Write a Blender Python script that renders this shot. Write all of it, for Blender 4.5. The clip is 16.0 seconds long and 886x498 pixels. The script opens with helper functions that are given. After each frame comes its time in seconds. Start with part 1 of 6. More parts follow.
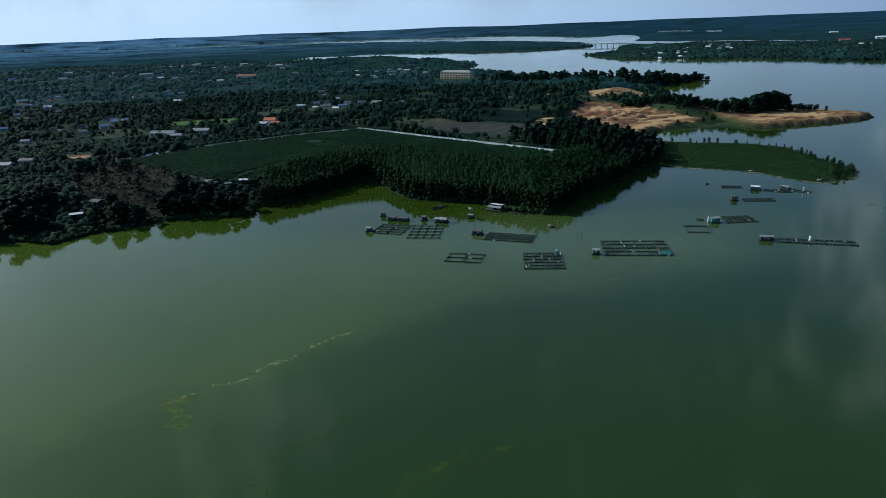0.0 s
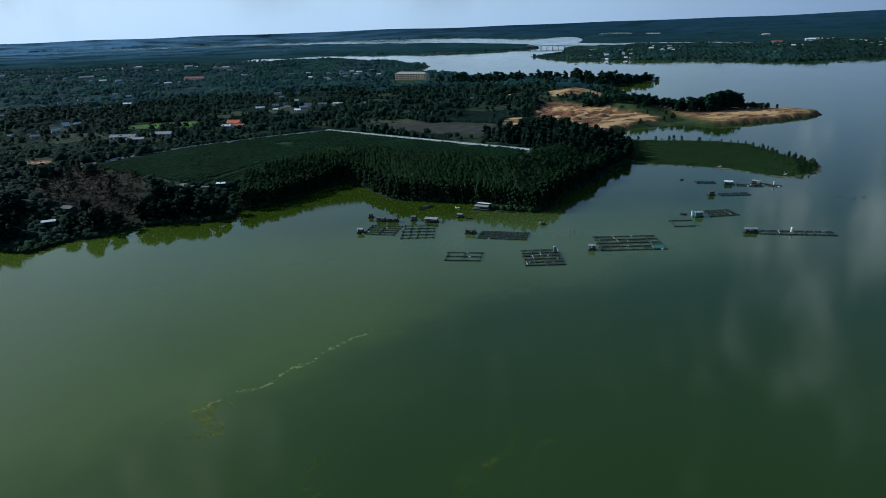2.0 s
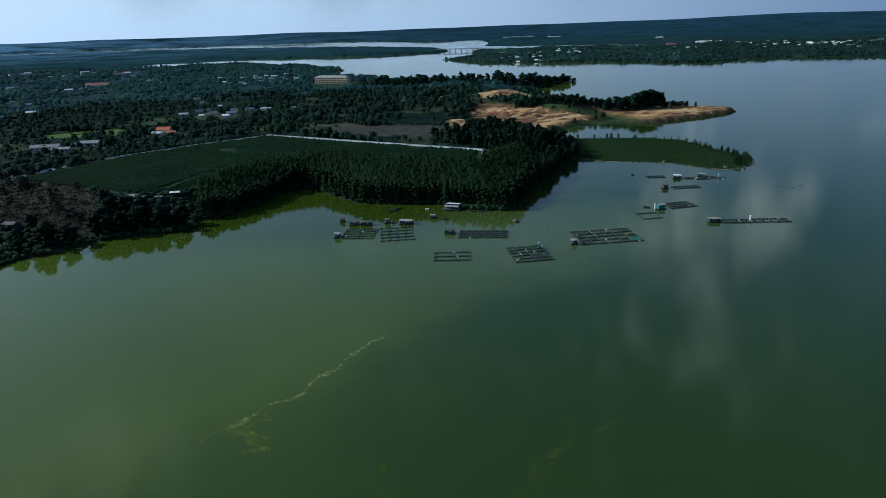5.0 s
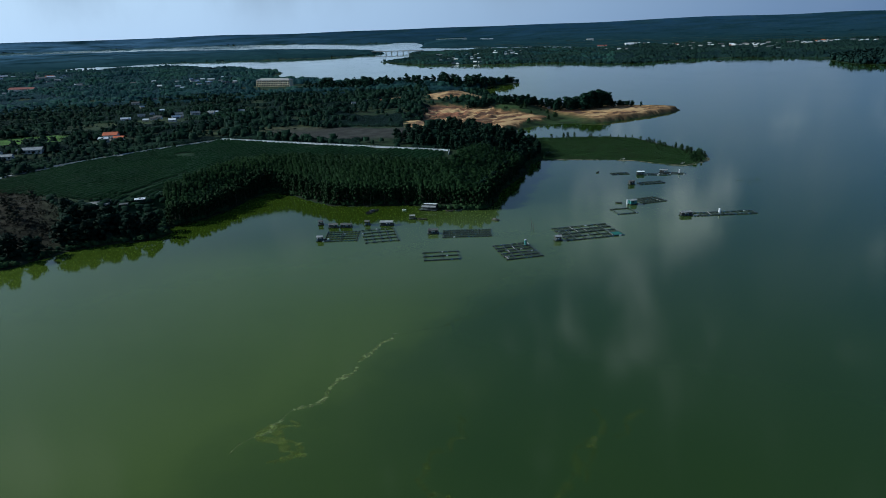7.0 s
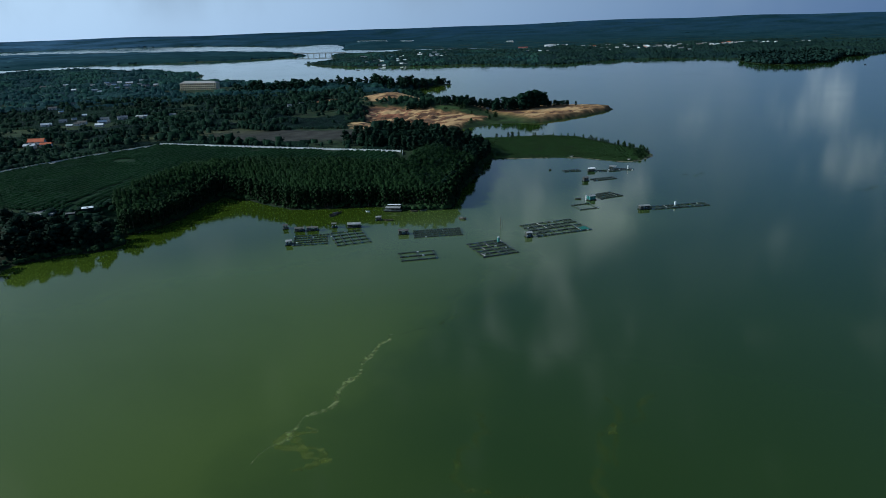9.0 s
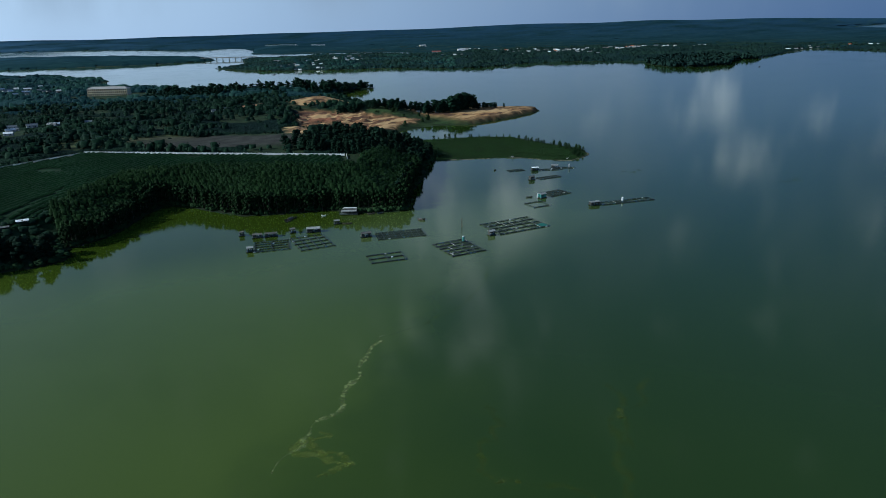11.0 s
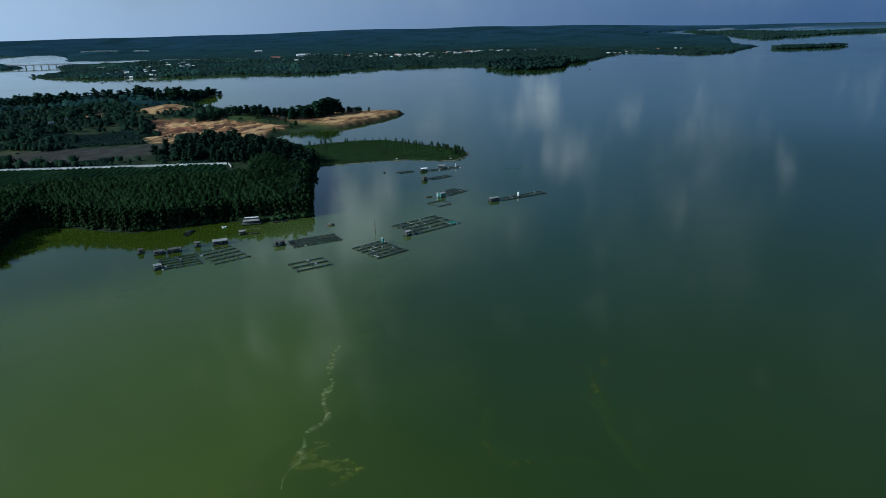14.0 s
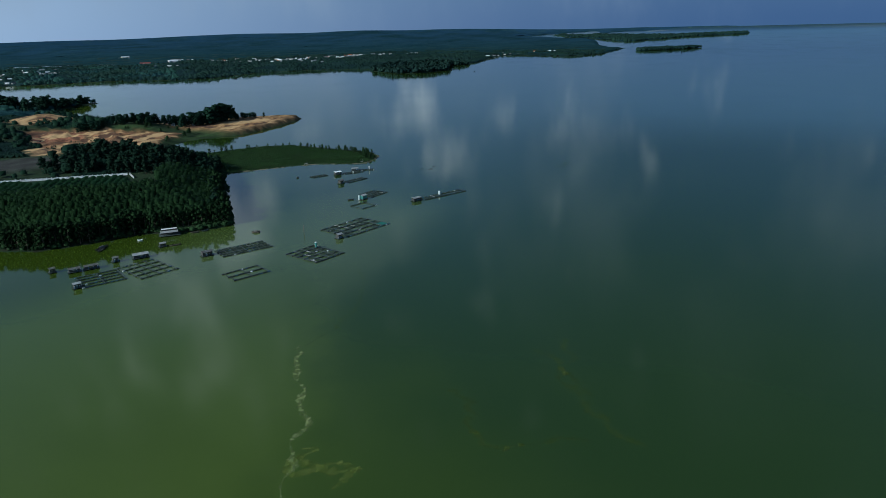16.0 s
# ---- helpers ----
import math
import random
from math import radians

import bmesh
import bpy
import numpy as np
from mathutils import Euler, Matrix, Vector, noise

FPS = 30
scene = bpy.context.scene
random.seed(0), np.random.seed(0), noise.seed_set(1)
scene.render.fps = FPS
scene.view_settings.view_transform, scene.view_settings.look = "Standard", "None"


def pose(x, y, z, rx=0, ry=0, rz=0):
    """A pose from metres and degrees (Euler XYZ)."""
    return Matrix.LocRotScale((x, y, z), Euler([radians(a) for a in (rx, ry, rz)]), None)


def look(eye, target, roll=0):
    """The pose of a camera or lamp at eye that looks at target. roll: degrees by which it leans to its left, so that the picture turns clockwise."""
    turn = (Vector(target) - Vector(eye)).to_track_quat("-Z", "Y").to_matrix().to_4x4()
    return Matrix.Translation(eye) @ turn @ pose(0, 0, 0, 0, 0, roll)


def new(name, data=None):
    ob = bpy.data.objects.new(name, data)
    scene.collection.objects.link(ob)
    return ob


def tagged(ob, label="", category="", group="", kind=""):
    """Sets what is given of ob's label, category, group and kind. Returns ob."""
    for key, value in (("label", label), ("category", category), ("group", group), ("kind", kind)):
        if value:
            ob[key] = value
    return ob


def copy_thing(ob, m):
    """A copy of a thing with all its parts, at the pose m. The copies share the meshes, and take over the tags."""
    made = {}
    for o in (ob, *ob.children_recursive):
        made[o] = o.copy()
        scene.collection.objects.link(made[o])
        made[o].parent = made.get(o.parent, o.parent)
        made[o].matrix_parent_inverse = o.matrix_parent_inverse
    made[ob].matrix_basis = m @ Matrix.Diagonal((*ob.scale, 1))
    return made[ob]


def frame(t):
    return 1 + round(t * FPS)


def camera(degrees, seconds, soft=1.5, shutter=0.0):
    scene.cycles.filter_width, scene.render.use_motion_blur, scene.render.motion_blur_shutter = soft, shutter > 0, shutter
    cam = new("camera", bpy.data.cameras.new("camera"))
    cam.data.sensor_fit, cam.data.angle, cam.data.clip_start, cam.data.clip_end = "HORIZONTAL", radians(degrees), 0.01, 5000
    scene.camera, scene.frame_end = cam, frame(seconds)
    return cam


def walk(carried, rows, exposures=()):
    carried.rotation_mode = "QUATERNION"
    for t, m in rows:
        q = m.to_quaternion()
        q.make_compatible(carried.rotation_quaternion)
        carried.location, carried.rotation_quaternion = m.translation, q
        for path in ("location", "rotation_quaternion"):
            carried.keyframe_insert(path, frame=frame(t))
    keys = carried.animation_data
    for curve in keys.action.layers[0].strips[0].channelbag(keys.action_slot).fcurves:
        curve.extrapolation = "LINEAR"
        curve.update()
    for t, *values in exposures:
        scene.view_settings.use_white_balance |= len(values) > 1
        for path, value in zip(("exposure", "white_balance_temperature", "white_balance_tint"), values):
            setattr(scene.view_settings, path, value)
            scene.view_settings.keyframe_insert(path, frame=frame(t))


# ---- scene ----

# light and colour, tuned here
EXPO, KELVIN, TINT = -0.3, 5300, 0
SUN, SKY = 4.6, 0.1
CLOUD = (7.9, 8.1, 8.2, 1)
WATER_A, WATER_B, WATER_C = (0.024, 0.048, 0.008), (0.052, 0.083, 0.009), (0.052, 0.082, 0.008)
WATER_SILT = (0.074, 0.106, 0.034)
WATER_FRONT = (0.075, 0.111, 0.016)
WATER_BAY = (0.034, 0.057, 0.005)
VEIL = (3.7, 4.2, 5.0)
SKY_DEEP = (0.48, 0.61, 0.84)
# tones of the far land with haze painted in, west and east
HAZE_TINT_WEST, HAZE_TINT_EAST = (0.12, 0.225, 0.35), (0.02, 0.05, 0.084)
HAZE_SUN, HAZE_FAR = (9.0, 10.4, 12.4), (0.85, 1.5, 3.0)


# ================= camera =================
cam = camera(66.0, 16.0, soft=0.7)


def aim(x, y, z, yaw, pitch, roll):
    return Matrix.Translation((x, y, z)) @ pose(0, 0, 0, 0, 0, yaw) @ pose(0, 0, 0, 90 + pitch) @ pose(0, 0, 0, 0, 0, roll)


# seconds, place, yaw, pitch, roll
PATH = [
    (0.0, 0.00, -0.00, 100.67, -7.073, -18.237, -2.194),
    (0.5, -5.94, 0.59, 100.51, -8.217, -18.236, -2.147),
    (1.0, -12.01, 1.40, 100.43, -9.388, -18.237, -2.113),
    (1.5, -17.81, 2.45, 100.40, -10.580, -18.225, -2.092),
    (2.0, -23.65, 3.43, 100.41, -11.839, -18.238, -2.078),
    (2.5, -29.56, 4.79, 100.44, -13.142, -18.225, -2.071),
    (3.0, -35.31, 6.13, 100.48, -14.452, -18.234, -2.067),
    (3.5, -41.16, 7.59, 100.52, -15.833, -18.213, -2.065),
    (4.0, -46.85, 9.26, 100.56, -17.198, -18.197, -2.064),
    (6.5, -75.52, 18.86, 100.52, -24.113, -18.245, -2.013),
    (7.0, -81.07, 21.34, 100.47, -25.585, -18.221, -1.988),
    (7.5, -86.47, 23.92, 100.41, -27.068, -18.240, -1.957),
    (8.0, -91.76, 26.84, 100.33, -28.699, -18.250, -1.921),
    (8.5, -97.03, 29.74, 100.26, -30.471, -18.264, -1.879),
    (9.0, -102.19, 32.53, 100.17, -32.328, -18.260, -1.832),
    (11.5, -128.10, 48.92, 99.79, -41.945, -18.135, -1.560),
    (12.0, -132.81, 52.63, 99.73, -44.180, -18.136, -1.507),
    (12.5, -137.32, 56.56, 99.66, -46.487, -18.112, -1.459),
    (13.0, -141.65, 60.78, 99.59, -48.837, -18.105, -1.419),
    (13.5, -145.93, 65.06, 99.50, -51.177, -18.077, -1.389),
    (14.0, -150.03, 69.42, 99.40, -53.509, -18.050, -1.372),
    (14.5, -153.79, 73.93, 99.25, -55.838, -18.050, -1.370),
    (15.0, -157.60, 78.55, 99.06, -58.317, -18.013, -1.387),
    (15.5, -161.23, 83.32, 98.80, -60.902, -17.976, -1.427),
    (16.0, -164.60, 87.86, 98.46, -63.513, -17.954, -1.492),
]
walk(cam, [(r[0], aim(*r[1:])) for r in PATH], exposures=[(0.0, EXPO, KELVIN, TINT), (16.0, EXPO, KELVIN, TINT)])

# ================= sky and sun =================
SUN_AZ, SUN_EL = -56.0, 28.0      # degrees clockwise from +y, and above the horizon
world = bpy.data.worlds.new("sky")
scene.world = world
world.use_nodes = True
wn, wl = world.node_tree.nodes, world.node_tree.links
wn.clear()
w_out = wn.new("ShaderNodeOutputWorld")
w_bg = wn.new("ShaderNodeBackground")
w_sky = wn.new("ShaderNodeTexSky")
w_sky.sky_type = 'NISHITA'
w_sky.sun_disc = False
w_sky.sun_elevation = radians(SUN_EL)
w_sky.sun_rotation = radians(SUN_AZ)
w_sky.altitude = 100
w_sky.air_density = 1.0
w_sky.dust_density = 2.0
w_sky.ozone_density = 1.5
w_bg.inputs["Strength"].default_value = SKY
# bright haze low over the horizon towards the sun, and some broken cloud higher up
w_co = wn.new("ShaderNodeTexCoord")


def w_math(op, a, b=0.0, c=None):
    n = wn.new("ShaderNodeMath")
    n.operation = op
    for k, v in enumerate((a, b) if c is None else (a, b, c)):
        if hasattr(v, "links"):
            wl.new(v, n.inputs[k])
        else:
            n.inputs[k].default_value = v
    return n.outputs[0]


def w_range(v, a, b, c, d):
    n = wn.new("ShaderNodeMapRange")
    n.interpolation_type = 'SMOOTHSTEP'
    for k, q in zip(("From Min", "From Max", "To Min", "To Max"), (a, b, c, d)):
        n.inputs[k].default_value = q
    wl.new(v, n.inputs["Value"])
    return n.outputs["Result"]


def w_mix(fac, a, b):
    n = wn.new("ShaderNodeMix")
    n.data_type = 'RGBA'
    for key, v in (("Factor", fac), ("A", a), ("B", b)):
        if hasattr(v, "links"):
            wl.new(v, n.inputs[key])
        else:
            n.inputs[key].default_value = (*v, 1)
    return n.outputs["Result"]


def w_toward(az, el, wide, core=0.0):
    """1 near a direction of the sky, 0 beyond wide degrees."""
    d = wn.new("ShaderNodeVectorMath")
    d.operation = 'DOT_PRODUCT'
    e = math.cos(radians(el))
    d.inputs[1].default_value = (math.sin(radians(az)) * e, math.cos(radians(az)) * e, math.sin(radians(el)))
    wl.new(w_co.outputs["Generated"], d.inputs[0])
    return w_range(d.outputs["Value"], math.cos(radians(wide)), math.cos(radians(core)), 0.0, 1.0)


w_sep = wn.new("ShaderNodeSeparateXYZ")
wl.new(w_co.outputs["Generated"], w_sep.inputs[0])
w_el = w_sep.outputs["Z"]
# deeper blue away from the sun
w_deep = wn.new("ShaderNodeMix")
w_deep.data_type, w_deep.blend_type = 'RGBA', 'MULTIPLY'
wl.new(w_toward(SUN_AZ + 165, 15, 115, 15), w_deep.inputs["Factor"])
wl.new(w_sky.outputs["Color"], w_deep.inputs["A"])
w_deep.inputs["B"].default_value = (*SKY_DEEP, 1)
w_haze = w_mix(w_toward(SUN_AZ, 5, 150, 10), HAZE_FAR, HAZE_SUN)
w_base = w_mix(w_range(w_el, 0.0, 0.30, 0.85, 0.0), w_deep.outputs["Result"], w_haze)
# a dark cloud bank in the east
w_bank = wn.new("ShaderNodeMix")
w_bank.data_type, w_bank.blend_type = 'RGBA', 'MULTIPLY'
wl.new(w_math('MULTIPLY', w_toward(95, 8, 34, 6), w_range(w_el, 0.105, 0.17, 0.0, 1.0)), w_bank.inputs["Factor"])
wl.new(w_base, w_bank.inputs["A"])
w_bank.inputs["B"].default_value = (0.62, 0.62, 0.66, 1)
w_base = w_bank.outputs["Result"]
w_map = wn.new("ShaderNodeMapping")
w_map.inputs["Scale"].default_value = (1.0, 1.0, 0.55)
w_map.inputs["Location"].default_value = (3.1, 1.7, 0.4)
w_noise = wn.new("ShaderNodeTexNoise")
w_noise.inputs["Scale"].default_value = 13.0
w_noise.inputs["Detail"].default_value = 7.0
w_noise.inputs["Roughness"].default_value = 0.58
wl.new(w_co.outputs["Generated"], w_map.inputs["Vector"])
wl.new(w_map.outputs["Vector"], w_noise.inputs["Vector"])
w_puffs = 0.0
for az, el, wide, much in ((-14, 32, 10, 0.25), (41, 25, 11, 0.1), (40, 19, 9, 0.1), (43, 13.5, 9, 0.15), (62.8, 9.0, 5, 0.17), (63.5, 11.8, 4, 0.13), (62, 5.5, 5, 0.08), (72, 13, 11, 0.05), (56, 5, 7, 0.07), (-30, 24, 12, 0.05), (85, 9, 9, 0.04)):
    w_puffs = w_math('MULTIPLY_ADD', w_toward(az, el, wide), much, w_puffs)
w_thin = wn.new("ShaderNodeTexNoise")
w_thin.inputs["Scale"].default_value = 6.0
w_thin.inputs["Detail"].default_value = 6.0
w_thin.inputs["Roughness"].default_value = 0.55
wl.new(w_map.outputs["Vector"], w_thin.inputs["Vector"])
w_veil = w_math('MULTIPLY', w_range(w_thin.outputs["Fac"], 0.42, 0.72, 0.0, 0.5), w_range(w_el, 0.0, 0.05, 0.25, 1.0))
w_veil = w_math('MULTIPLY', w_veil, w_range(w_el, 0.12, 0.5, 1.0, 0.3))
w_base = w_mix(w_veil, w_base, VEIL)
w_cover = w_range(w_math('ADD', w_noise.outputs["Fac"], w_puffs), 0.575, 0.95, 0.0, 1.0)
w_cover = w_math('MULTIPLY', w_cover, w_range(w_el, 0.03, 0.09, 0.0, 1.0))
w_all = w_mix(w_cover, w_base, CLOUD[:3])
wl.new(w_all, w_bg.inputs["Color"])
wl.new(w_bg.outputs["Background"], w_out.inputs["Surface"])

sun_lamp = new("sun", bpy.data.lights.new("sun", 'SUN'))
sun_lamp.data.energy = SUN
sun_lamp.data.angle = radians(0.6)
sun_lamp.data.color = (1.0, 0.93, 0.82)
sx_, sy_ = math.sin(radians(SUN_AZ)) * math.cos(radians(SUN_EL)), math.cos(radians(SUN_AZ)) * math.cos(radians(SUN_EL))
sun_lamp.matrix_world = look((sx_ * 900, sy_ * 900, math.sin(radians(SUN_EL)) * 900), (0, 0, 0))

# ================= materials =================


def shader(name, rough=0.8, metal=0.0, spec=0.3):
    mat = bpy.data.materials.new(name)
    mat.use_nodes = True
    bsdf = mat.node_tree.nodes["Principled BSDF"]
    bsdf.inputs["Roughness"].default_value = rough
    bsdf.inputs["Metallic"].default_value = metal
    bsdf.inputs["Specular IOR Level"].default_value = spec
    return mat, mat.node_tree.nodes, mat.node_tree.links, bsdf


def mixed(nodes, links, fac, a, b):
    n = nodes.new("ShaderNodeMix")
    n.data_type = 'RGBA'
    for key, v in (("Factor", fac), ("A", a), ("B", b)):
        if hasattr(v, "links"):
            links.new(v, n.inputs[key])
        else:
            n.inputs[key].default_value = (*v, 1) if key != "Factor" else v
    return n.outputs["Result"]


def noisy(nodes, links, scale, lo=0.35, hi=0.65, detail=4.0, coord="Object", stretch=None, swirl=0.0):
    co = nodes.new("ShaderNodeTexCoord")
    n = nodes.new("ShaderNodeTexNoise")
    n.inputs["Scale"].default_value = scale
    n.inputs["Detail"].default_value = detail
    n.inputs["Distortion"].default_value = swirl
    src = co.outputs[coord]
    if stretch:
        mp = nodes.new("ShaderNodeMapping")
        mp.inputs["Scale"].default_value = stretch
        links.new(src, mp.inputs["Vector"])
        src = mp.outputs["Vector"]
    links.new(src, n.inputs["Vector"])
    r = nodes.new("ShaderNodeMapRange")
    r.inputs["From Min"].default_value, r.inputs["From Max"].default_value = lo, hi
    links.new(n.outputs["Fac"], r.inputs["Value"])
    return r.outputs["Result"]


def surface(name, a, b, wear, scale=0.6, fine=6.0, rough=0.8, metal=0.0, bump=0.15, spec=0.3, vary=0.25):
    """Two tones, a finer wear tone, a change from piece to piece and a fine relief."""
    mat, nodes, links, bsdf = shader(name, rough, metal, spec)
    c = mixed(nodes, links, noisy(nodes, links, scale), a, b)
    c = mixed(nodes, links, noisy(nodes, links, fine, 0.52, 0.75, 6), c, wear)
    info = nodes.new("ShaderNodeObjectInfo")
    hsv = nodes.new("ShaderNodeHueSaturation")
    rng = nodes.new("ShaderNodeMapRange")
    rng.inputs["To Min"].default_value, rng.inputs["To Max"].default_value = 1 - vary, 1 + vary
    links.new(info.outputs["Random"], rng.inputs["Value"])
    links.new(rng.outputs["Result"], hsv.inputs["Value"])
    links.new(c, hsv.inputs["Color"])
    links.new(hsv.outputs["Color"], bsdf.inputs["Base Color"])
    bp = nodes.new("ShaderNodeBump")
    bp.inputs["Strength"].default_value = bump
    bp.inputs["Distance"].default_value = 0.05
    links.new(noisy(nodes, links, fine * 2, 0, 1, 3), bp.inputs["Height"])
    links.new(bp.outputs["Normal"], bsdf.inputs["Normal"])
    return mat


def foliage(name, a, b, c, patch=0.02):
    """Leaves: tone by clump of leaves, by patch of wood and by tree."""
    mat, nodes, links, bsdf = shader(name, 0.75, 0.0, 0.04)
    geo = nodes.new("ShaderNodeNewGeometry")
    col = mixed(nodes, links, geo.outputs["Random Per Island"], a, b)
    col = mixed(nodes, links, noisy(nodes, links, patch, 0.42, 0.62, 5), col, c)
    info = nodes.new("ShaderNodeObjectInfo")
    hsv = nodes.new("ShaderNodeHueSaturation")
    rng = nodes.new("ShaderNodeMapRange")
    rng.inputs["To Min"].default_value, rng.inputs["To Max"].default_value = 0.75, 1.3
    links.new(info.outputs["Random"], rng.inputs["Value"])
    links.new(rng.outputs["Result"], hsv.inputs["Value"])
    links.new(col, hsv.inputs["Color"])
    links.new(hsv.outputs["Color"], bsdf.inputs["Base Color"])
    return mat


def water_material():
    mat, nodes, links, bsdf = shader("lake_water", 0.05, 0.0, 0.5)
    bsdf.inputs["IOR"].default_value = 1.333
    bloom = noisy(nodes, links, 0.018, 0.5, 0.72, 6, stretch=(1.0, 0.6, 1.0))
    # the western water is thick with bloom, the open east clear and dark
    sep = nodes.new("ShaderNodeSeparateXYZ")
    cw = nodes.new("ShaderNodeTexCoord")
    links.new(cw.outputs["Object"], sep.inputs[0])

    def math_node(op, a, b, d=0.0):
        n = nodes.new("ShaderNodeMath")
        n.operation = op
        for kk, vv in enumerate((a, b, d)):
            if hasattr(vv, "links"):
                links.new(vv, n.inputs[kk])
            else:
                n.inputs[kk].default_value = vv
        return n.outputs[0]
    east = math_node('MULTIPLY_ADD', sep.outputs["X"], 0.8, math_node('MULTIPLY', sep.outputs["Y"], -0.6))
    east = math_node('MULTIPLY_ADD', noisy(nodes, links, 0.012, 0.2, 0.8, 5), 50.0, east)
    span = nodes.new("ShaderNodeMapRange")
    span.interpolation_type = 'SMOOTHSTEP'
    span.inputs["From Min"].default_value, span.inputs["From Max"].default_value = -145.0, -60.0
    links.new(east, span.inputs["Value"])
    c = mixed(nodes, links, span.outputs["Result"], WATER_B, WATER_A)
    # the bloom ends at a current line, along which the scum gathers
    edge = math_node('MULTIPLY_ADD', sep.outputs["X"], -0.447, math_node('MULTIPLY', sep.outputs["Y"], 0.894))
    edge = math_node('MULTIPLY_ADD', noisy(nodes, links, 0.05, 0.3, 0.7, 4), 12.0, edge)
    front = nodes.new("ShaderNodeMapRange")
    front.interpolation_type = 'SMOOTHSTEP'
    front.inputs["From Min"].default_value, front.inputs["From Max"].default_value = 186.0, 214.0
    links.new(edge, front.inputs["Value"])
    ends = nodes.new("ShaderNodeMapRange")
    ends.interpolation_type = 'SMOOTHSTEP'
    ends.inputs["From Min"].default_value, ends.inputs["From Max"].default_value = 130.0, -40.0
    ends.inputs["To Max"].default_value = 0.55
    links.new(sep.outputs["X"], ends.inputs["Value"])
    c = mixed(nodes, links, math_node('MULTIPLY', front.outputs["Result"], ends.outputs["Result"]), c, WATER_FRONT)
    side = nodes.new("ShaderNodeMapRange")
    side.interpolation_type = 'SMOOTHSTEP'
    side.inputs["From Min"].default_value, side.inputs["From Max"].default_value = 208.0, 180.0
    side.inputs["To Max"].default_value = 0.36
    links.new(edge, side.inputs["Value"])
    c = mixed(nodes, links, side.outputs["Result"], c, WATER_A)
    west = nodes.new("ShaderNodeMapRange")
    west.inputs["To Min"].default_value, west.inputs["To Max"].default_value = 0.8, 0.1
    links.new(span.outputs["Result"], west.inputs["Value"])
    c = mixed(nodes, links, math_node('MULTIPLY', bloom, west.outputs["Result"]), c, WATER_C)
    # thick bloom gathered in the sheltered bay
    co = nodes.new("ShaderNodeTexCoord")
    mp = nodes.new("ShaderNodeMapping")
    mp.inputs["Location"].default_value = (-30 / 150, -395 / 60, 0)
    mp.inputs["Scale"].default_value = (1 / 150, 1 / 60, 0)
    ln = nodes.new("ShaderNodeVectorMath")
    ln.operation = 'LENGTH'
    bay = nodes.new("ShaderNodeMapRange")
    bay.interpolation_type = 'SMOOTHSTEP'
    bay.inputs["From Min"].default_value, bay.inputs["From Max"].default_value = 1.35, 0.5
    links.new(co.outputs["Object"], mp.inputs["Vector"])
    links.new(mp.outputs["Vector"], ln.inputs[0])
    links.new(ln.outputs["Value"], bay.inputs["Value"])
    c = mixed(nodes, links, bay.outputs["Result"], c, WATER_BAY)
    # milky silt that drifts off the cape among the rafts
    mp2 = nodes.new("ShaderNodeMapping")
    mp2.inputs["Rotation"].default_value = (0, 0, radians(-20))
    mp2.inputs["Location"].default_value = (-(170 * math.cos(radians(20)) + 335 * math.sin(radians(20))) / 130, -(-170 * math.sin(radians(20)) + 335 * math.cos(radians(20))) / 75, 0)
    mp2.inputs["Scale"].default_value = (1 / 130, 1 / 75, 0)
    ln2 = nodes.new("ShaderNodeVectorMath")
    ln2.operation = 'LENGTH'
    silt = nodes.new("ShaderNodeMapRange")
    silt.interpolation_type = 'SMOOTHSTEP'
    silt.inputs["From Min"].default_value, silt.inputs["From Max"].default_value = 1.3, 0.3
    links.new(co.outputs["Object"], mp2.inputs["Vector"])
    links.new(mp2.outputs["Vector"], ln2.inputs[0])
    links.new(math_node('MULTIPLY_ADD', noisy(nodes, links, 0.02, 0.3, 0.7, 5), 0.35, ln2.outputs["Value"]), silt.inputs["Value"])
    c = mixed(nodes, links, silt.outputs["Result"], c, WATER_SILT)
    links.new(c, bsdf.inputs["Base Color"])
    rough = nodes.new("ShaderNodeMapRange")
    rough.inputs["To Min"].default_value, rough.inputs["To Max"].default_value = 0.015, 0.08
    links.new(noisy(nodes, links, 0.012, 0.35, 0.65, 4), rough.inputs["Value"])
    links.new(rough.outputs["Result"], bsdf.inputs["Roughness"])
    bp = nodes.new("ShaderNodeBump")
    bp.inputs["Strength"].default_value = 0.03
    bp.inputs["Distance"].default_value = 0.3
    links.new(noisy(nodes, links, 0.7, 0, 1, 5, stretch=(1.0, 2.2, 1.0)), bp.inputs["Height"])
    links.new(bp.outputs["Normal"], bsdf.inputs["Normal"])
    return mat


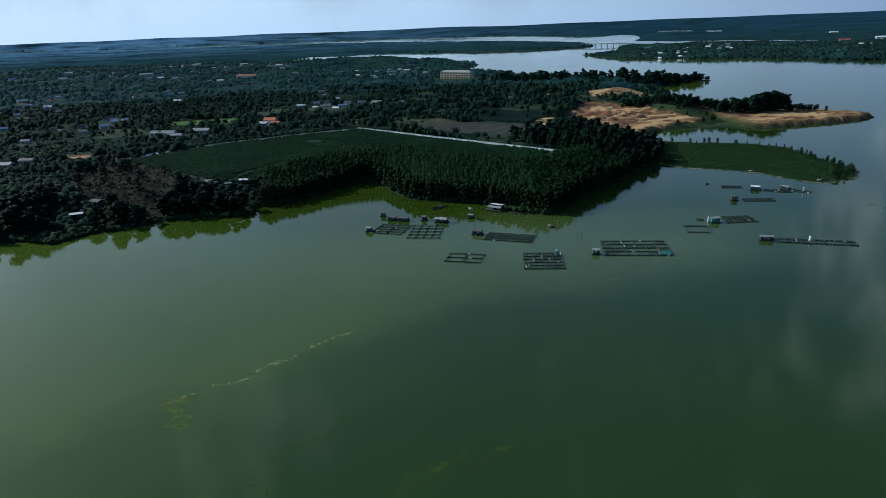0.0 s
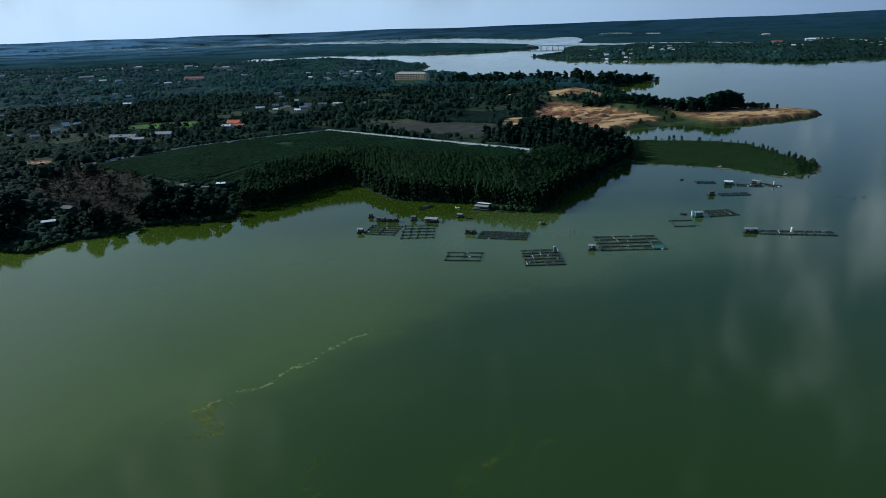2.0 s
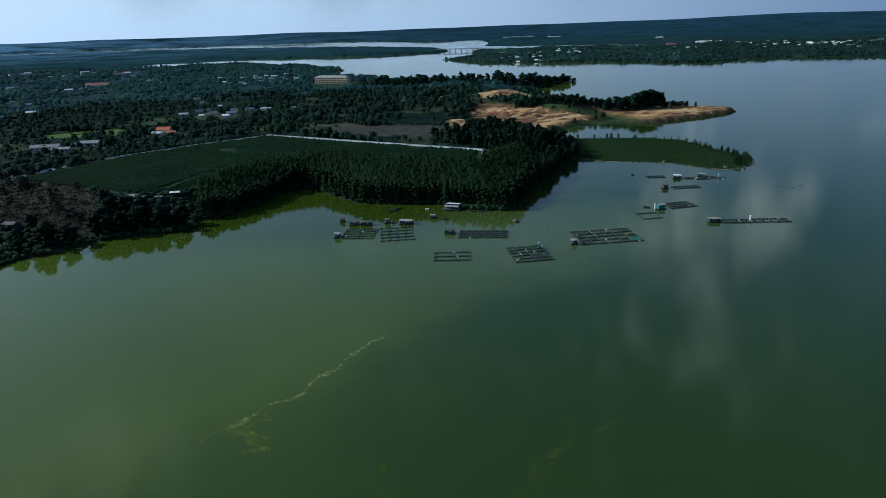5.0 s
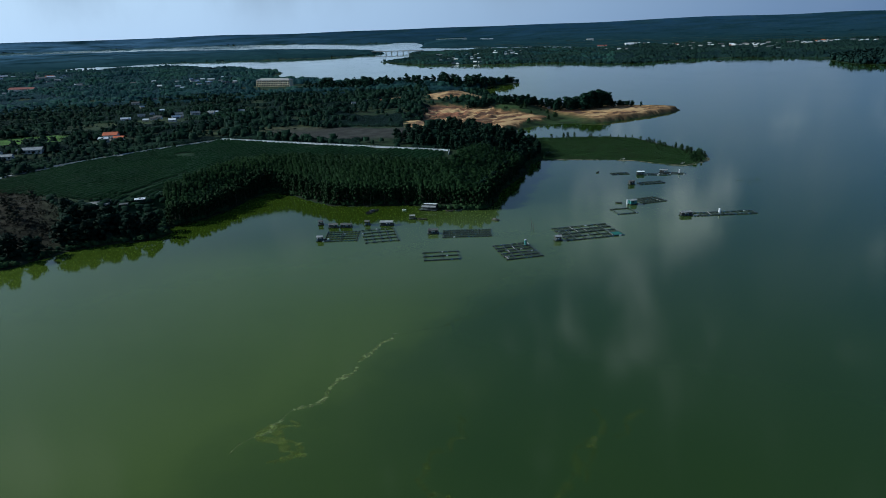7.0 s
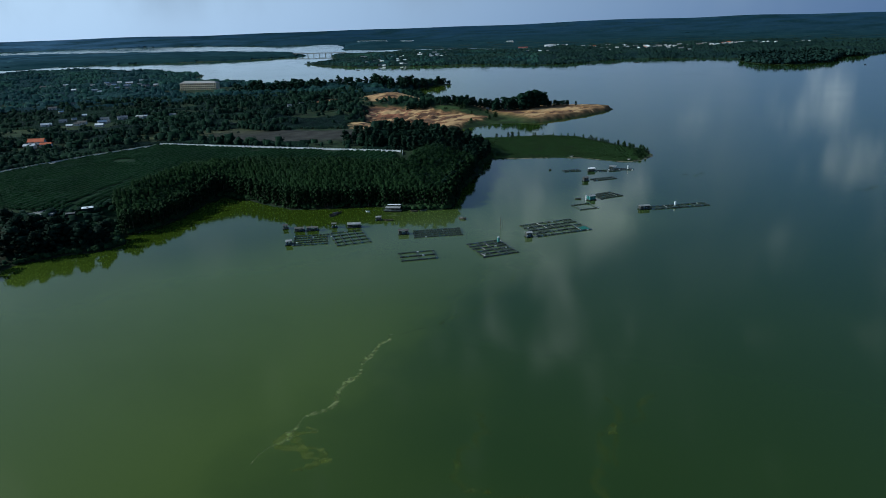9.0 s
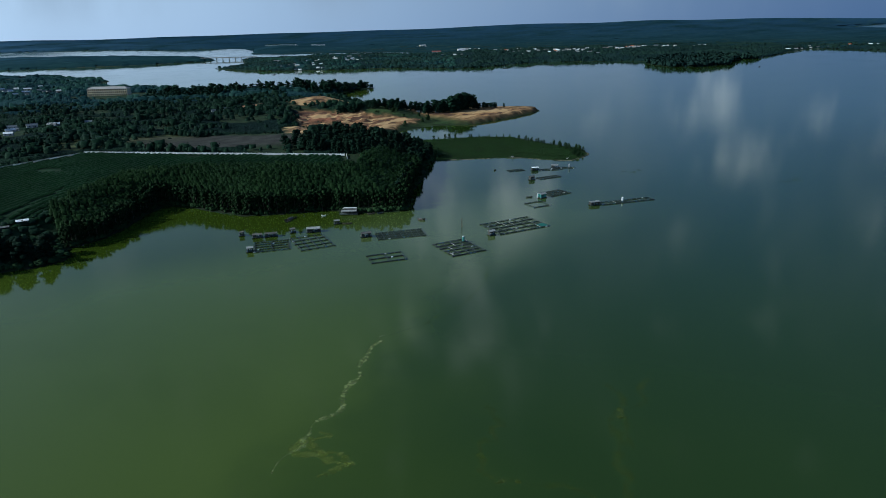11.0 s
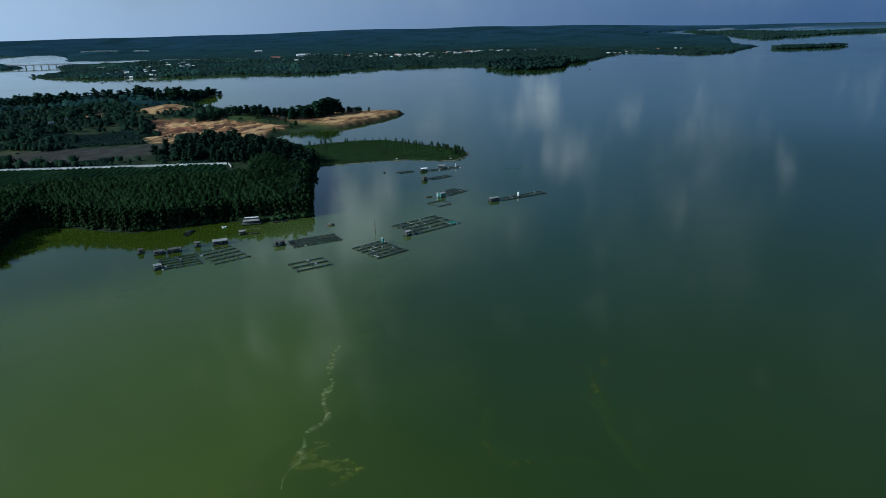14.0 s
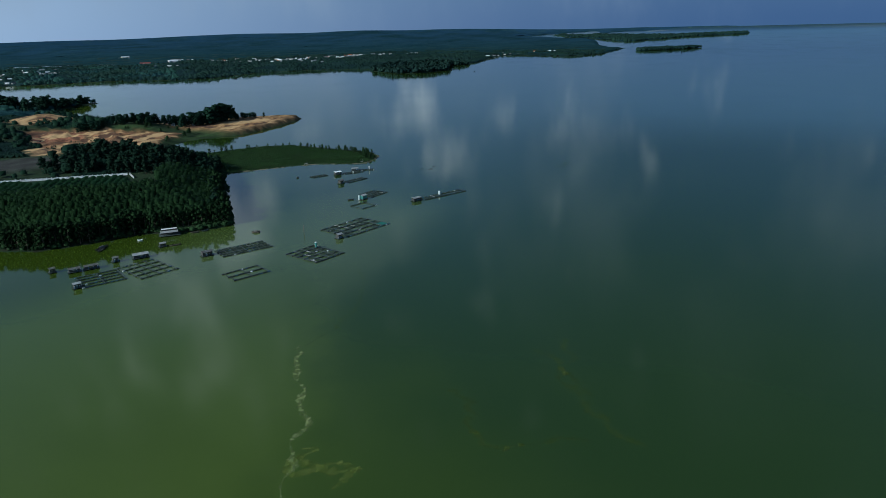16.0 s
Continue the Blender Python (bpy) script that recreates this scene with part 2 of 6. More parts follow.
def ground_material():
    mat, nodes, links, bsdf = shader("ground_soil", 0.95, 0.0, 0.1)
    at = nodes.new("ShaderNodeVertexColor")
    at.layer_name = "cover"
    hsv = nodes.new("ShaderNodeHueSaturation")
    rng = nodes.new("ShaderNodeMapRange")
    rng.inputs["To Min"].default_value, rng.inputs["To Max"].default_value = 0.55, 1.45
    links.new(noisy(nodes, links, 0.09, 0.3, 0.7, 8), rng.inputs["Value"])
    links.new(rng.outputs["Result"], hsv.inputs["Value"])
    links.new(at.outputs["Color"], hsv.inputs["Color"])
    c = mixed(nodes, links, noisy(nodes, links, 0.5, 0.5, 0.8, 6), hsv.outputs["Color"], (0.03, 0.036, 0.018))
    # wheel ruts and washed gullies in bare earth, scarp shadow painted in
    sep = nodes.new("ShaderNodeSeparateColor")
    links.new(at.outputs["Color"], sep.inputs[0])
    bare = nodes.new("ShaderNodeMapRange")
    bare.inputs["From Min"].default_value, bare.inputs["From Max"].default_value = 0.16, 0.28
    links.new(sep.outputs["Red"], bare.inputs["Value"])
    ruts_and_shade = noisy(nodes, links, 0.03, 0.5, 0.57, 8, stretch=(1.0, 1.4, 1.0), swirl=1.6)
    both = nodes.new("ShaderNodeMath")
    both.operation = 'MULTIPLY'
    links.new(bare.outputs["Result"], both.inputs[0])
    links.new(ruts_and_shade, both.inputs[1])
    pale = nodes.new("ShaderNodeMath")
    pale.operation = 'MULTIPLY'
    links.new(bare.outputs["Result"], pale.inputs[0])
    links.new(noisy(nodes, links, 0.026, 0.5, 0.6, 9, stretch=(1.0, 1.7, 1.0), swirl=1.2), pale.inputs[1])
    # dark tone for rutted soil and the painted shadow of its scarps
    c = mixed(nodes, links, both.outputs[0], c, (0.1, 0.055, 0.034))
    c = mixed(nodes, links, pale.outputs[0], c, (0.5, 0.33, 0.155))
    links.new(c, bsdf.inputs["Base Color"])
    bp = nodes.new("ShaderNodeBump")
    bp.inputs["Strength"].default_value = 0.5
    bp.inputs["Distance"].default_value = 0.8
    links.new(noisy(nodes, links, 0.3, 0, 1, 6), bp.inputs["Height"])
    links.new(bp.outputs["Normal"], bsdf.inputs["Normal"])
    return mat


M_WATER = water_material()


def hazed_distance_material(name, near, grain):
    """Far woods with haze put into their colour: green at their nearest, bluer and paler in the hazy west, deep
    blue-green in the clear east.
    """
    mat, nodes, links, bsdf = shader(name, 0.95, 0.0, 0.0)
    co = nodes.new("ShaderNodeTexCoord")
    sep = nodes.new("ShaderNodeSeparateXYZ")
    links.new(co.outputs["Object"], sep.inputs[0])
    far = nodes.new("ShaderNodeVectorMath")
    far.operation = 'LENGTH'
    links.new(co.outputs["Object"], far.inputs[0])

    def span(v, a, b):
        r = nodes.new("ShaderNodeMapRange")
        r.interpolation_type = 'SMOOTHSTEP'
        r.inputs["From Min"].default_value, r.inputs["From Max"].default_value = a, b
        links.new(v, r.inputs["Value"])
        return r.outputs["Result"]
    c = mixed(nodes, links, span(sep.outputs["X"], -1500.0, 1700.0), HAZE_TINT_WEST, HAZE_TINT_EAST)
    # haze painted in: the tint grows with distance
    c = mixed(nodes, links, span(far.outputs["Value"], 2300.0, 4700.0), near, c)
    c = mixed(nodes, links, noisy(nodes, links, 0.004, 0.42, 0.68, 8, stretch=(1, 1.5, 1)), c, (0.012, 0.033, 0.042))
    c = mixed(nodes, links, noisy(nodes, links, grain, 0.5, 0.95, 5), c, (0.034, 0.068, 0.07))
    links.new(c, bsdf.inputs["Base Color"])
    return mat


M_HAZED_DISTANCE = hazed_distance_material("hazed_distant_land", (0.02, 0.05, 0.052), 0.02)
M_HAZED_FARLAND = hazed_distance_material("hazed_horizon_canopy", (0.017, 0.044, 0.045), 0.035)
M_GROUND = ground_material()
M_ACACIA = foliage("acacia_leaves", (0.00703, 0.0187, 0.00703), (0.0125, 0.0297, 0.00937), (0.0141, 0.0328, 0.0102))
M_YOUNG = foliage("young_leaves", (0.00972, 0.0308, 0.0121), (0.013, 0.0372, 0.0146), (0.00891, 0.0267, 0.0113), 0.03)
# broad and dark leaves: green with extra blue painted in for haze
M_WOODS = foliage("hazed_broad_leaves", (0.00576, 0.019, 0.013), (0.0132, 0.035, 0.0205), (0.0161, 0.0418, 0.0227), 0.01)
M_DARKLEAF = foliage("dark_leaves", (0.005, 0.015, 0.01), (0.01, 0.025, 0.015), (0.013, 0.032, 0.016), 0.02)
M_DRY = foliage("dry_leaves", (0.0306, 0.0304, 0.02), (0.0238, 0.0285, 0.017), (0.0357, 0.0342, 0.023), 0.05)
M_SHRUB = foliage("shore_shrub_leaves", (0.016, 0.036, 0.014), (0.03, 0.06, 0.022), (0.02, 0.042, 0.016), 0.05)
M_GRASS = foliage("tall_grass_blades", (0.018, 0.044, 0.012), (0.034, 0.073, 0.019), (0.028, 0.054, 0.015), 0.035)
# leaves beyond a kilometre: haze tinted into the base colours as blue
M_HAZED_MIDWOOD = foliage("hazed_distant_leaves", (0.00918, 0.0291, 0.034), (0.0159, 0.0436, 0.0478), (0.0257, 0.0646, 0.0489), 0.008)
M_HAZED_FARWOOD = foliage("hazed_far_leaves", (0.008, 0.021, 0.019), (0.012, 0.028, 0.023), (0.016, 0.036, 0.027), 0.006)


def canopy_material(name, a, b, c, crown=0.22, grove=0.011):
    """Closed canopy: tone by crown, by grove, and a leafy relief."""
    mat, nodes, links, bsdf = shader(name, 0.8, 0.0, 0.03)
    col = mixed(nodes, links, noisy(nodes, links, crown, 0.38, 0.66, 6), a, b)
    col = mixed(nodes, links, noisy(nodes, links, grove, 0.42, 0.62, 6), col, c)
    links.new(col, bsdf.inputs["Base Color"])
    bp = nodes.new("ShaderNodeBump")
    bp.inputs["Strength"].default_value = 0.9
    bp.inputs["Distance"].default_value = 2.5
    links.new(noisy(nodes, links, crown * 1.6, 0, 1, 5), bp.inputs["Height"])
    links.new(bp.outputs["Normal"], bsdf.inputs["Normal"])
    return mat


# grove tones carry a teal shift that stands in for haze
M_NEARCANOPY = canopy_material("hazed_grove_canopy", (0.00292, 0.00981, 0.00816), (0.00875, 0.0221, 0.0163), (0.0126, 0.0308, 0.0163), 0.3)
# distant canopies, their blue share painted in for haze
M_HAZED_MIDCANOPY = canopy_material("distant_canopy", (0.0066, 0.0236, 0.029), (0.0144, 0.0395, 0.0475), (0.0186, 0.0502, 0.051), 0.16)
M_HAZED_FARCANOPY = canopy_material("hazed_far_shore_canopy", (0.007, 0.02, 0.02), (0.013, 0.031, 0.03), (0.017, 0.038, 0.033), 0.12)
M_PALEWALL = surface("pale_lime_wash", (0.76, 0.75, 0.7), (0.66, 0.65, 0.6), (0.45, 0.44, 0.4), 0.25, 3.0, 0.9)
M_BARK = surface("bark", (0.07, 0.056, 0.042), (0.1, 0.085, 0.06), (0.04, 0.034, 0.026), 1.0, 8.0, 0.9)
M_BAMBOO = surface("wet_timber", (0.04, 0.056, 0.055), (0.022, 0.031, 0.032), (0.2, 0.23, 0.22), 0.4, 3.0, 0.75)
M_DRUM = surface("float_drum_plastic", (0.016, 0.02, 0.024), (0.03, 0.034, 0.04), (0.12, 0.13, 0.13), 0.8, 4.0, 0.45)
M_BLUEDRUM = surface("blue_drum_plastic", (0.03, 0.09, 0.16), (0.05, 0.12, 0.2), (0.2, 0.22, 0.22), 0.8, 4.0, 0.45)
M_NET = surface("nylon_net", (0.012, 0.022, 0.019), (0.02, 0.033, 0.028), (0.07, 0.1, 0.09), 0.8, 9.0, 0.85)
M_GREENNET = surface("green_net", (0.015, 0.1, 0.08), (0.02, 0.13, 0.1), (0.05, 0.17, 0.14), 0.8, 5.0, 0.8)
M_TIN = surface("zinc_sheet", (0.34, 0.35, 0.34), (0.22, 0.23, 0.23), (0.22, 0.2, 0.18), 0.5, 2.5, 0.5, 0.2)
M_TINOLD = surface("rusty_sheet", (0.13, 0.14, 0.135), (0.09, 0.085, 0.08), (0.17, 0.11, 0.08), 0.5, 2.0, 0.65, 0.1)
M_WHITE = surface("white_painted_sheet", (0.8, 0.81, 0.82), (0.7, 0.72, 0.74), (0.55, 0.55, 0.53), 0.3, 2.0, 0.45)
M_TEAL = surface("teal_sheet", (0.05, 0.2, 0.18), (0.07, 0.25, 0.22), (0.2, 0.27, 0.25), 0.5, 3.0, 0.5)
M_PLANKWALL = surface("grey_boards", (0.06, 0.062, 0.056), (0.04, 0.041, 0.038), (0.14, 0.14, 0.125), 0.9, 5.0, 0.85)
M_CONC = surface("weathered_concrete", (0.5, 0.49, 0.46), (0.4, 0.39, 0.37), (0.27, 0.26, 0.23), 0.25, 3.0, 0.85)
M_GREYWALL = surface("grey_wall_render", (0.26, 0.27, 0.26), (0.2, 0.21, 0.2), (0.14, 0.14, 0.13), 0.25, 3.0, 0.9)
M_CREAM = surface("cream_wall_paint", (0.72, 0.62, 0.4), (0.64, 0.55, 0.36), (0.45, 0.4, 0.3), 0.2, 2.0, 0.8)
M_PLASTER = surface("pale_wall_plaster", (0.6, 0.58, 0.54), (0.5, 0.49, 0.46), (0.36, 0.34, 0.31), 0.3, 2.0, 0.85)
M_TILE = surface("orange_roof_tile", (0.5, 0.14, 0.06), (0.42, 0.11, 0.05), (0.28, 0.09, 0.05), 0.5, 3.0, 0.75)
M_REDROOF = surface("dull_red_roof", (0.26, 0.08, 0.06), (0.22, 0.07, 0.055), (0.15, 0.06, 0.05), 0.3, 2.0, 0.7)
M_GLASS = surface("window_glass", (0.03, 0.04, 0.05), (0.04, 0.05, 0.06), (0.05, 0.06, 0.07), 0.5, 3.0, 0.12, spec=0.6)


def algae_material(name, much, tones):
    """Thin scum, broken up so that the water shows through."""
    mat, nodes, links, bsdf = shader(name, 0.8, 0.0, 0.1)
    c = mixed(nodes, links, noisy(nodes, links, 0.3), *tones)
    links.new(c, bsdf.inputs["Base Color"])
    al = nodes.new("ShaderNodeMapRange")
    al.inputs["To Min"].default_value, al.inputs["To Max"].default_value = 0.0, much
    links.new(noisy(nodes, links, 0.55, 0.3, 0.6, 6), al.inputs["Value"])
    links.new(al.outputs["Result"], bsdf.inputs["Alpha"])
    return mat


M_ALGAE = algae_material("algae_scum", 0.85, ((0.12, 0.168, 0.05), (0.21, 0.25, 0.095)))
M_ALGAE_PATCH = algae_material("thick_algae_scum", 0.7, ((0.09, 0.13, 0.02), (0.15, 0.19, 0.04)))
M_ALGAE_FAINT = algae_material("thin_algae_scum", 0.3, ((0.06, 0.1, 0.012), (0.1, 0.14, 0.03)))
M_BOAT = surface("boat_timber", (0.09, 0.07, 0.055), (0.06, 0.05, 0.045), (0.2, 0.18, 0.15), 0.7, 4.0, 0.75)

# ================= building helpers =================


def part(name, bm, material, parent=None, label="", smooth=False):
    me = bpy.data.meshes.new(name)
    bm.to_mesh(me)
    bm.free()
    me.materials.append(material)
    if smooth:
        me.polygons.foreach_set("use_smooth", [True] * len(me.polygons))
    ob = new(name, me)
    if parent is not None:
        ob.parent = parent
    if label:
        ob["label"] = label
    return ob


def again(src, parent, mat4):
    """The same piece once more, on the same mesh."""
    ob = src.copy()
    scene.collection.objects.link(ob)
    ob.parent = parent
    ob.matrix_basis = mat4
    return ob


def thing(name, label, category, place=None, group=""):
    ob = new(name)
    ob.empty_display_size = 0.5
    if place is not None:
        ob.matrix_basis = place
    return tagged(ob, label, category, group)


def add_box(bm, x, y, z, lx, ly, lz, turn=0.0, bevel=0.0):
    """A box with its base centre at x, y, z."""
    mt = Matrix.Translation((x, y, z + lz / 2)) @ Matrix.Rotation(turn, 4, 'Z') @ Matrix.Diagonal((lx, ly, lz, 1))
    vs = bmesh.ops.create_cube(bm, size=1, matrix=mt)["verts"]
    if bevel:
        es = list({e for v in vs for e in v.link_edges})
        bmesh.ops.bevel(bm, geom=es, offset=bevel, segments=1, affect='EDGES')
    return vs


def add_tube(bm, a, b, ra, rb, n=6):
    a, b = Vector(a), Vector(b)
    mt = Matrix.Translation((a + b) / 2) @ (b - a).to_track_quat('Z', 'Y').to_matrix().to_4x4()
    bmesh.ops.create_cone(bm, cap_ends=True, segments=n, radius1=ra, radius2=rb, depth=(b - a).length, matrix=mt)


def raw_mesh(name, leafage, material):
    """A mesh of quads, four verts each in a row, straight from arrays; leaves are shaded by the crown's round form."""
    verts, normals = leafage
    me = bpy.data.meshes.new(name)
    nq = len(verts) // 4
    me.vertices.add(len(verts))
    me.vertices.foreach_set("co", verts.astype(np.float32).ravel())
    me.loops.add(nq * 4)
    me.loops.foreach_set("vertex_index", np.arange(nq * 4, dtype=np.int32))
    me.polygons.add(nq)
    me.polygons.foreach_set("loop_start", np.arange(0, nq * 4, 4, dtype=np.int32))
    me.polygons.foreach_set("loop_total", np.full(nq, 4, dtype=np.int32))
    me.update(calc_edges=True)
    at = me.attributes.new("custom_normal", 'FLOAT_VECTOR', 'POINT')
    at.data.foreach_set("vector", normals.astype(np.float32).ravel())
    me.materials.append(material)
    return me


RNG = np.random.default_rng(7)


def leaves(centres, radii, count, size, flat=0.35, core=0.62, up=0.3):
    """Clumps of leaves in egg-shaped crowns: ragged quads, more of them near the outside, round a dense uneven heart."""
    n = len(centres)
    d = RNG.normal(size=(n, count, 3))
    d /= np.linalg.norm(d, axis=2, keepdims=True)
    rr = RNG.uniform(0.25, 1.0, (n, count, 1)) ** 0.45
    rr *= 1 + 0.22 * RNG.normal(size=(n, count, 1))
    c = centres[:, None, :] + d * rr * radii[:, None, :]
    nrm = d * 0.8 + RNG.normal(size=(n, count, 3)) * 0.7 + np.array([0, 0, flat])
    nrm /= np.linalg.norm(nrm, axis=2, keepdims=True)
    nrm *= np.where((nrm * d).sum(2, keepdims=True) < 0, -1.0, 1.0)
    u = np.cross(nrm, RNG.normal(size=(n, count, 3)))
    u /= np.linalg.norm(u, axis=2, keepdims=True)
    v = np.cross(nrm, u)
    s = size[:, None, None] * RNG.uniform(0.6, 1.35, (n, count, 1))
    k = RNG.uniform(0.5, 1.1, (n, count, 4, 1))
    q = np.stack([-u - 0.6 * v, u - 0.8 * v, 0.8 * u + v, -0.7 * u + 0.7 * v], 2) * k * s[:, :, None, :]
    out = (c[:, :, None, :] + q * 0.5).reshape(-1, 3)
    soft = (d + 0.3 * nrm) * (1 - up) + np.array([0, 0, up])
    soft /= np.linalg.norm(soft, axis=2, keepdims=True)
    nout = np.repeat(soft.reshape(-1, 3), 4, 0)
    if core:
        cube = np.array([(-1, -1, -1), (1, -1, -1), (1, 1, -1), (-1, 1, -1), (-1, -1, 1), (1, -1, 1), (1, 1, 1), (-1, 1, 1)], float) * 0.577
        pts = cube[None] * (core * (1 + RNG.uniform(-0.3, 0.3, (n, 8, 1))))
        pts[:, 4:, :2] *= 0.7
        cn = pts / np.linalg.norm(pts, axis=2, keepdims=True) * (1 - up) + np.array([0, 0, up])
        cn /= np.linalg.norm(cn, axis=2, keepdims=True)
        pts = centres[:, None, :] + pts * radii[:, None, :] * 1.35
        side = np.array([(3, 2, 1, 0), (4, 5, 6, 7), (0, 1, 5, 4), (1, 2, 6, 5), (2, 3, 7, 6), (3, 0, 4, 7)])
        out = np.concatenate([out, pts[:, side, :].reshape(-1, 3)])
        nout = np.concatenate([nout, cn[:, side, :].reshape(-1, 3)])
    return out, nout


# ================= the plan: shores and heights =================
EYE_O = np.array([-85.0, 30.0])


def sheet_z(r):
    """Far beyond 2.5 km the land is drawn in, and climbs to the horizon."""
    r = np.minimum(np.asarray(r, float), 4790.0)
    far = 2500 - 2300 * np.log(np.maximum(1 - (np.maximum(r, 2500) - 2500) / 2300, 1e-3))
    return np.where(r > 2500, 100 * (1 - r / far), 0.0)


WEST_BANK = [(-1500, 180), (-700, 260), (-420, 330), (-300, 350), (-188, 369), (-173, 368), (-159, 360), (-147, 373), (-128, 380), (-110, 391), (-92, 394), (-76, 391), (-66, 391), (-61, 399), (-66, 407), (-54, 412), (-38, 419), (-20, 437), (-6, 454), (6, 462), (14, 453), (19, 438), (29, 408), (47, 393), (71, 381)]
CAPE = [(80, 364), (93, 353), (103, 349), (114, 358), (129, 377), (150, 397), (178, 420), (192, 440), (207, 449), (232, 470), (251, 530), (251, 562), (262, 585), (288, 600), (318, 603), (350, 610), (380, 640), (420, 690), (412, 740), (400, 806), (416, 869), (440, 940), (470, 1000), (510, 1030)]
NORTH_CAPE = [(565, 1042), (570, 1065), (520, 1100), (450, 1160), (380, 1260), (320, 1400), (280, 1544), (262, 1601), (300, 1690), (330, 1760), (300, 1900), (285, 2011), (236, 2060), (153, 2292), (67, 2440), (-60, 2530), (-210, 2500), (-60, 2575), (52, 2689), (185, 2750), (354, 2640), (479, 2545), (673, 2490)]
FAR_SIDE = [(789, 2515), (900, 2530), (960, 2698), (985, 2800), (945, 3000), (860, 3120), (720, 3420), (480, 3590), (240, 3800), (-60, 3940), (-400, 4010), (-845, 4075), (-1169, 4120), (-1340, 4080), (-1590, 4050), (-1850, 4040), (-2600, 3500), (-3400, 2000), (-3000, 400)]
ISLET = [(190, 455), (207, 449), (221, 443), (237, 431), (251, 421), (261, 410), (268, 394), (276, 377), (290, 374), (306, 379), (318, 390), (325, 405), (327, 430), (330, 465), (331, 490), (319, 507), (306, 517), (283, 529), (260, 543), (245, 555), (205, 540), (190, 490)]
SPIT = [(240, 590), (262, 590), (288, 601), (318, 604), (350, 594), (368, 580), (400, 581), (440, 585), (487, 597), (505, 611), (503, 630), (489, 646), (470, 664), (430, 700), (350, 720), (260, 660)]
EAST_A = [(672, 1990), (680, 1850), (700, 1720), (770, 1620), (850, 1540), (930, 1500), (975, 1430), (990, 1340), (1060, 1295), (1150, 1290), (1250, 1310), (1330, 1240), (1390, 1150), (1405, 1060), (1320, 1005), (1250, 900), (1290, 842), (1370, 830), (1430, 855), (1490, 882), (1560, 905), (1620, 882), (1690, 900), (1810, 918), (1943, 954), (2130, 985), (2200, 975), (2130, 850)]
EAST_B = [(2091, 770), (2150, 700), (2240, 660), (2500, 680), (2748, 691), (2860, 770), (3100, 880), (3773, 1080), (4022, 1448), (4178, 1325), (4359, 1137), (4505, 906), (4628, 703), (4672, 555), (4710, 409), (5300, 300), (5300, 1100), (4700, 2900), (3300, 4300), (1600, 5100), (0, 5250), (-2300, 4900), (-4000, 3700), (-3700, 3300), (-2300, 4080), (-1921, 4268), (-1641, 4247), (-1364, 4237), (-1214, 4345), (-894, 4350), (-438, 4360), (-69, 4350), (271, 4340), (550, 4240), (917, 4090), (1153, 3740), (1450, 3480), (1300, 3050), (1210, 2900), (1270, 2765), (1360, 2655), (1455, 2540), (1640, 2330), (1500, 2130), (1335, 2310), (1235, 2500), (1150, 2580), (1090, 2640), (1000, 2520), (960, 2420), (850, 2180), (770, 2010)]
WOODED_SPIT = [(4100, 1420), (3900, 1130), (3480, 850), (3560, 780), (3950, 590), (4150, 330), (4300, 310), (4250, 520), (4130, 720), (4170, 1000), (4300, 1400)]
FAR_ISLE = [(2500, 590), (2520, 545), (2640, 440), (2800, 400), (2720, 470), (2620, 590), (2560, 610)]


# open water among the far woods
INLETS = [np.array(q, float) for q in (
    [(1195, 2590), (1330, 2331), (1468, 2145), (1588, 2309), (1454, 2535), (1282, 2711)],
    [(1640, 3600), (1775, 3490), (1870, 3680), (1703, 3750)],
    [(1805, 3419), (1855, 3340), (1925, 3470), (1870, 3520)],
    [(-227, 2480), (-118, 2530), (-45, 2515), (-30, 2670), (-137, 2710)],
    [(4000, 1500), (4020, 1659), (4250, 1500), (4459, 1219), (4203, 1156), (4010, 1350)])]


def smooth_line(pts, n=4):
    p = np.array(pts, float)
    out = []
    for i in range(len(p)):
        a, b, c, d = p[i - 1], p[i], p[(i + 1) % len(p)], p[(i + 2) % len(p)]
        for k in range(n):
            t = k / n
            s = 0.5 * (2 * b + (c - a) * t + (2 * a - 5 * b + 4 * c - d) * t * t + (3 * b - a - 3 * c + d) * t ** 3)
            out.append(0.4 * (b + (c - b) * t) + 0.6 * s)
    return np.array(out)


def inland(poly, x, y):
    """Metres inside (+) or outside (-) the shore line."""
    best = np.full(x.shape, 1e9)
    inside = np.zeros(x.shape, bool)
    for (ax, ay), (bx, by) in zip(poly, np.roll(poly, -1, 0)):
        dx, dy = bx - ax, by - ay
        t = np.clip(((x - ax) * dx + (y - ay) * dy) / (dx * dx + dy * dy + 1e-9), 0, 1)
        best = np.minimum(best, (x - ax - t * dx) ** 2 + (y - ay - t * dy) ** 2)
        if by != ay:
            inside ^= ((ay > y) != (by > y)) & (x < (bx - ax) * (y - ay) / (by - ay) + ax)
    return np.where(inside, 1, -1) * np.sqrt(best)


def waves(x, y, scale, seed=0):
    """Smooth rolling noise from -1 to 1."""
    g = np.random.default_rng(seed)
    out = 0
    for k in range(7):
        a, f, ph = g.uniform(0, 6.28), g.uniform(0.6, 1.9) / scale, g.uniform(0, 6.28)
        out = out + np.sin((x * np.cos(a) + y * np.sin(a)) * f * 6.28 + ph)
    return out / 4.0


def step(a, b, v):
    t = np.clip((v - a) / (b - a), 0, 1)
    return t * t * (3 - 2 * t)


P_MAIN = smooth_line(WEST_BANK + CAPE + NORTH_CAPE + FAR_SIDE, 3)
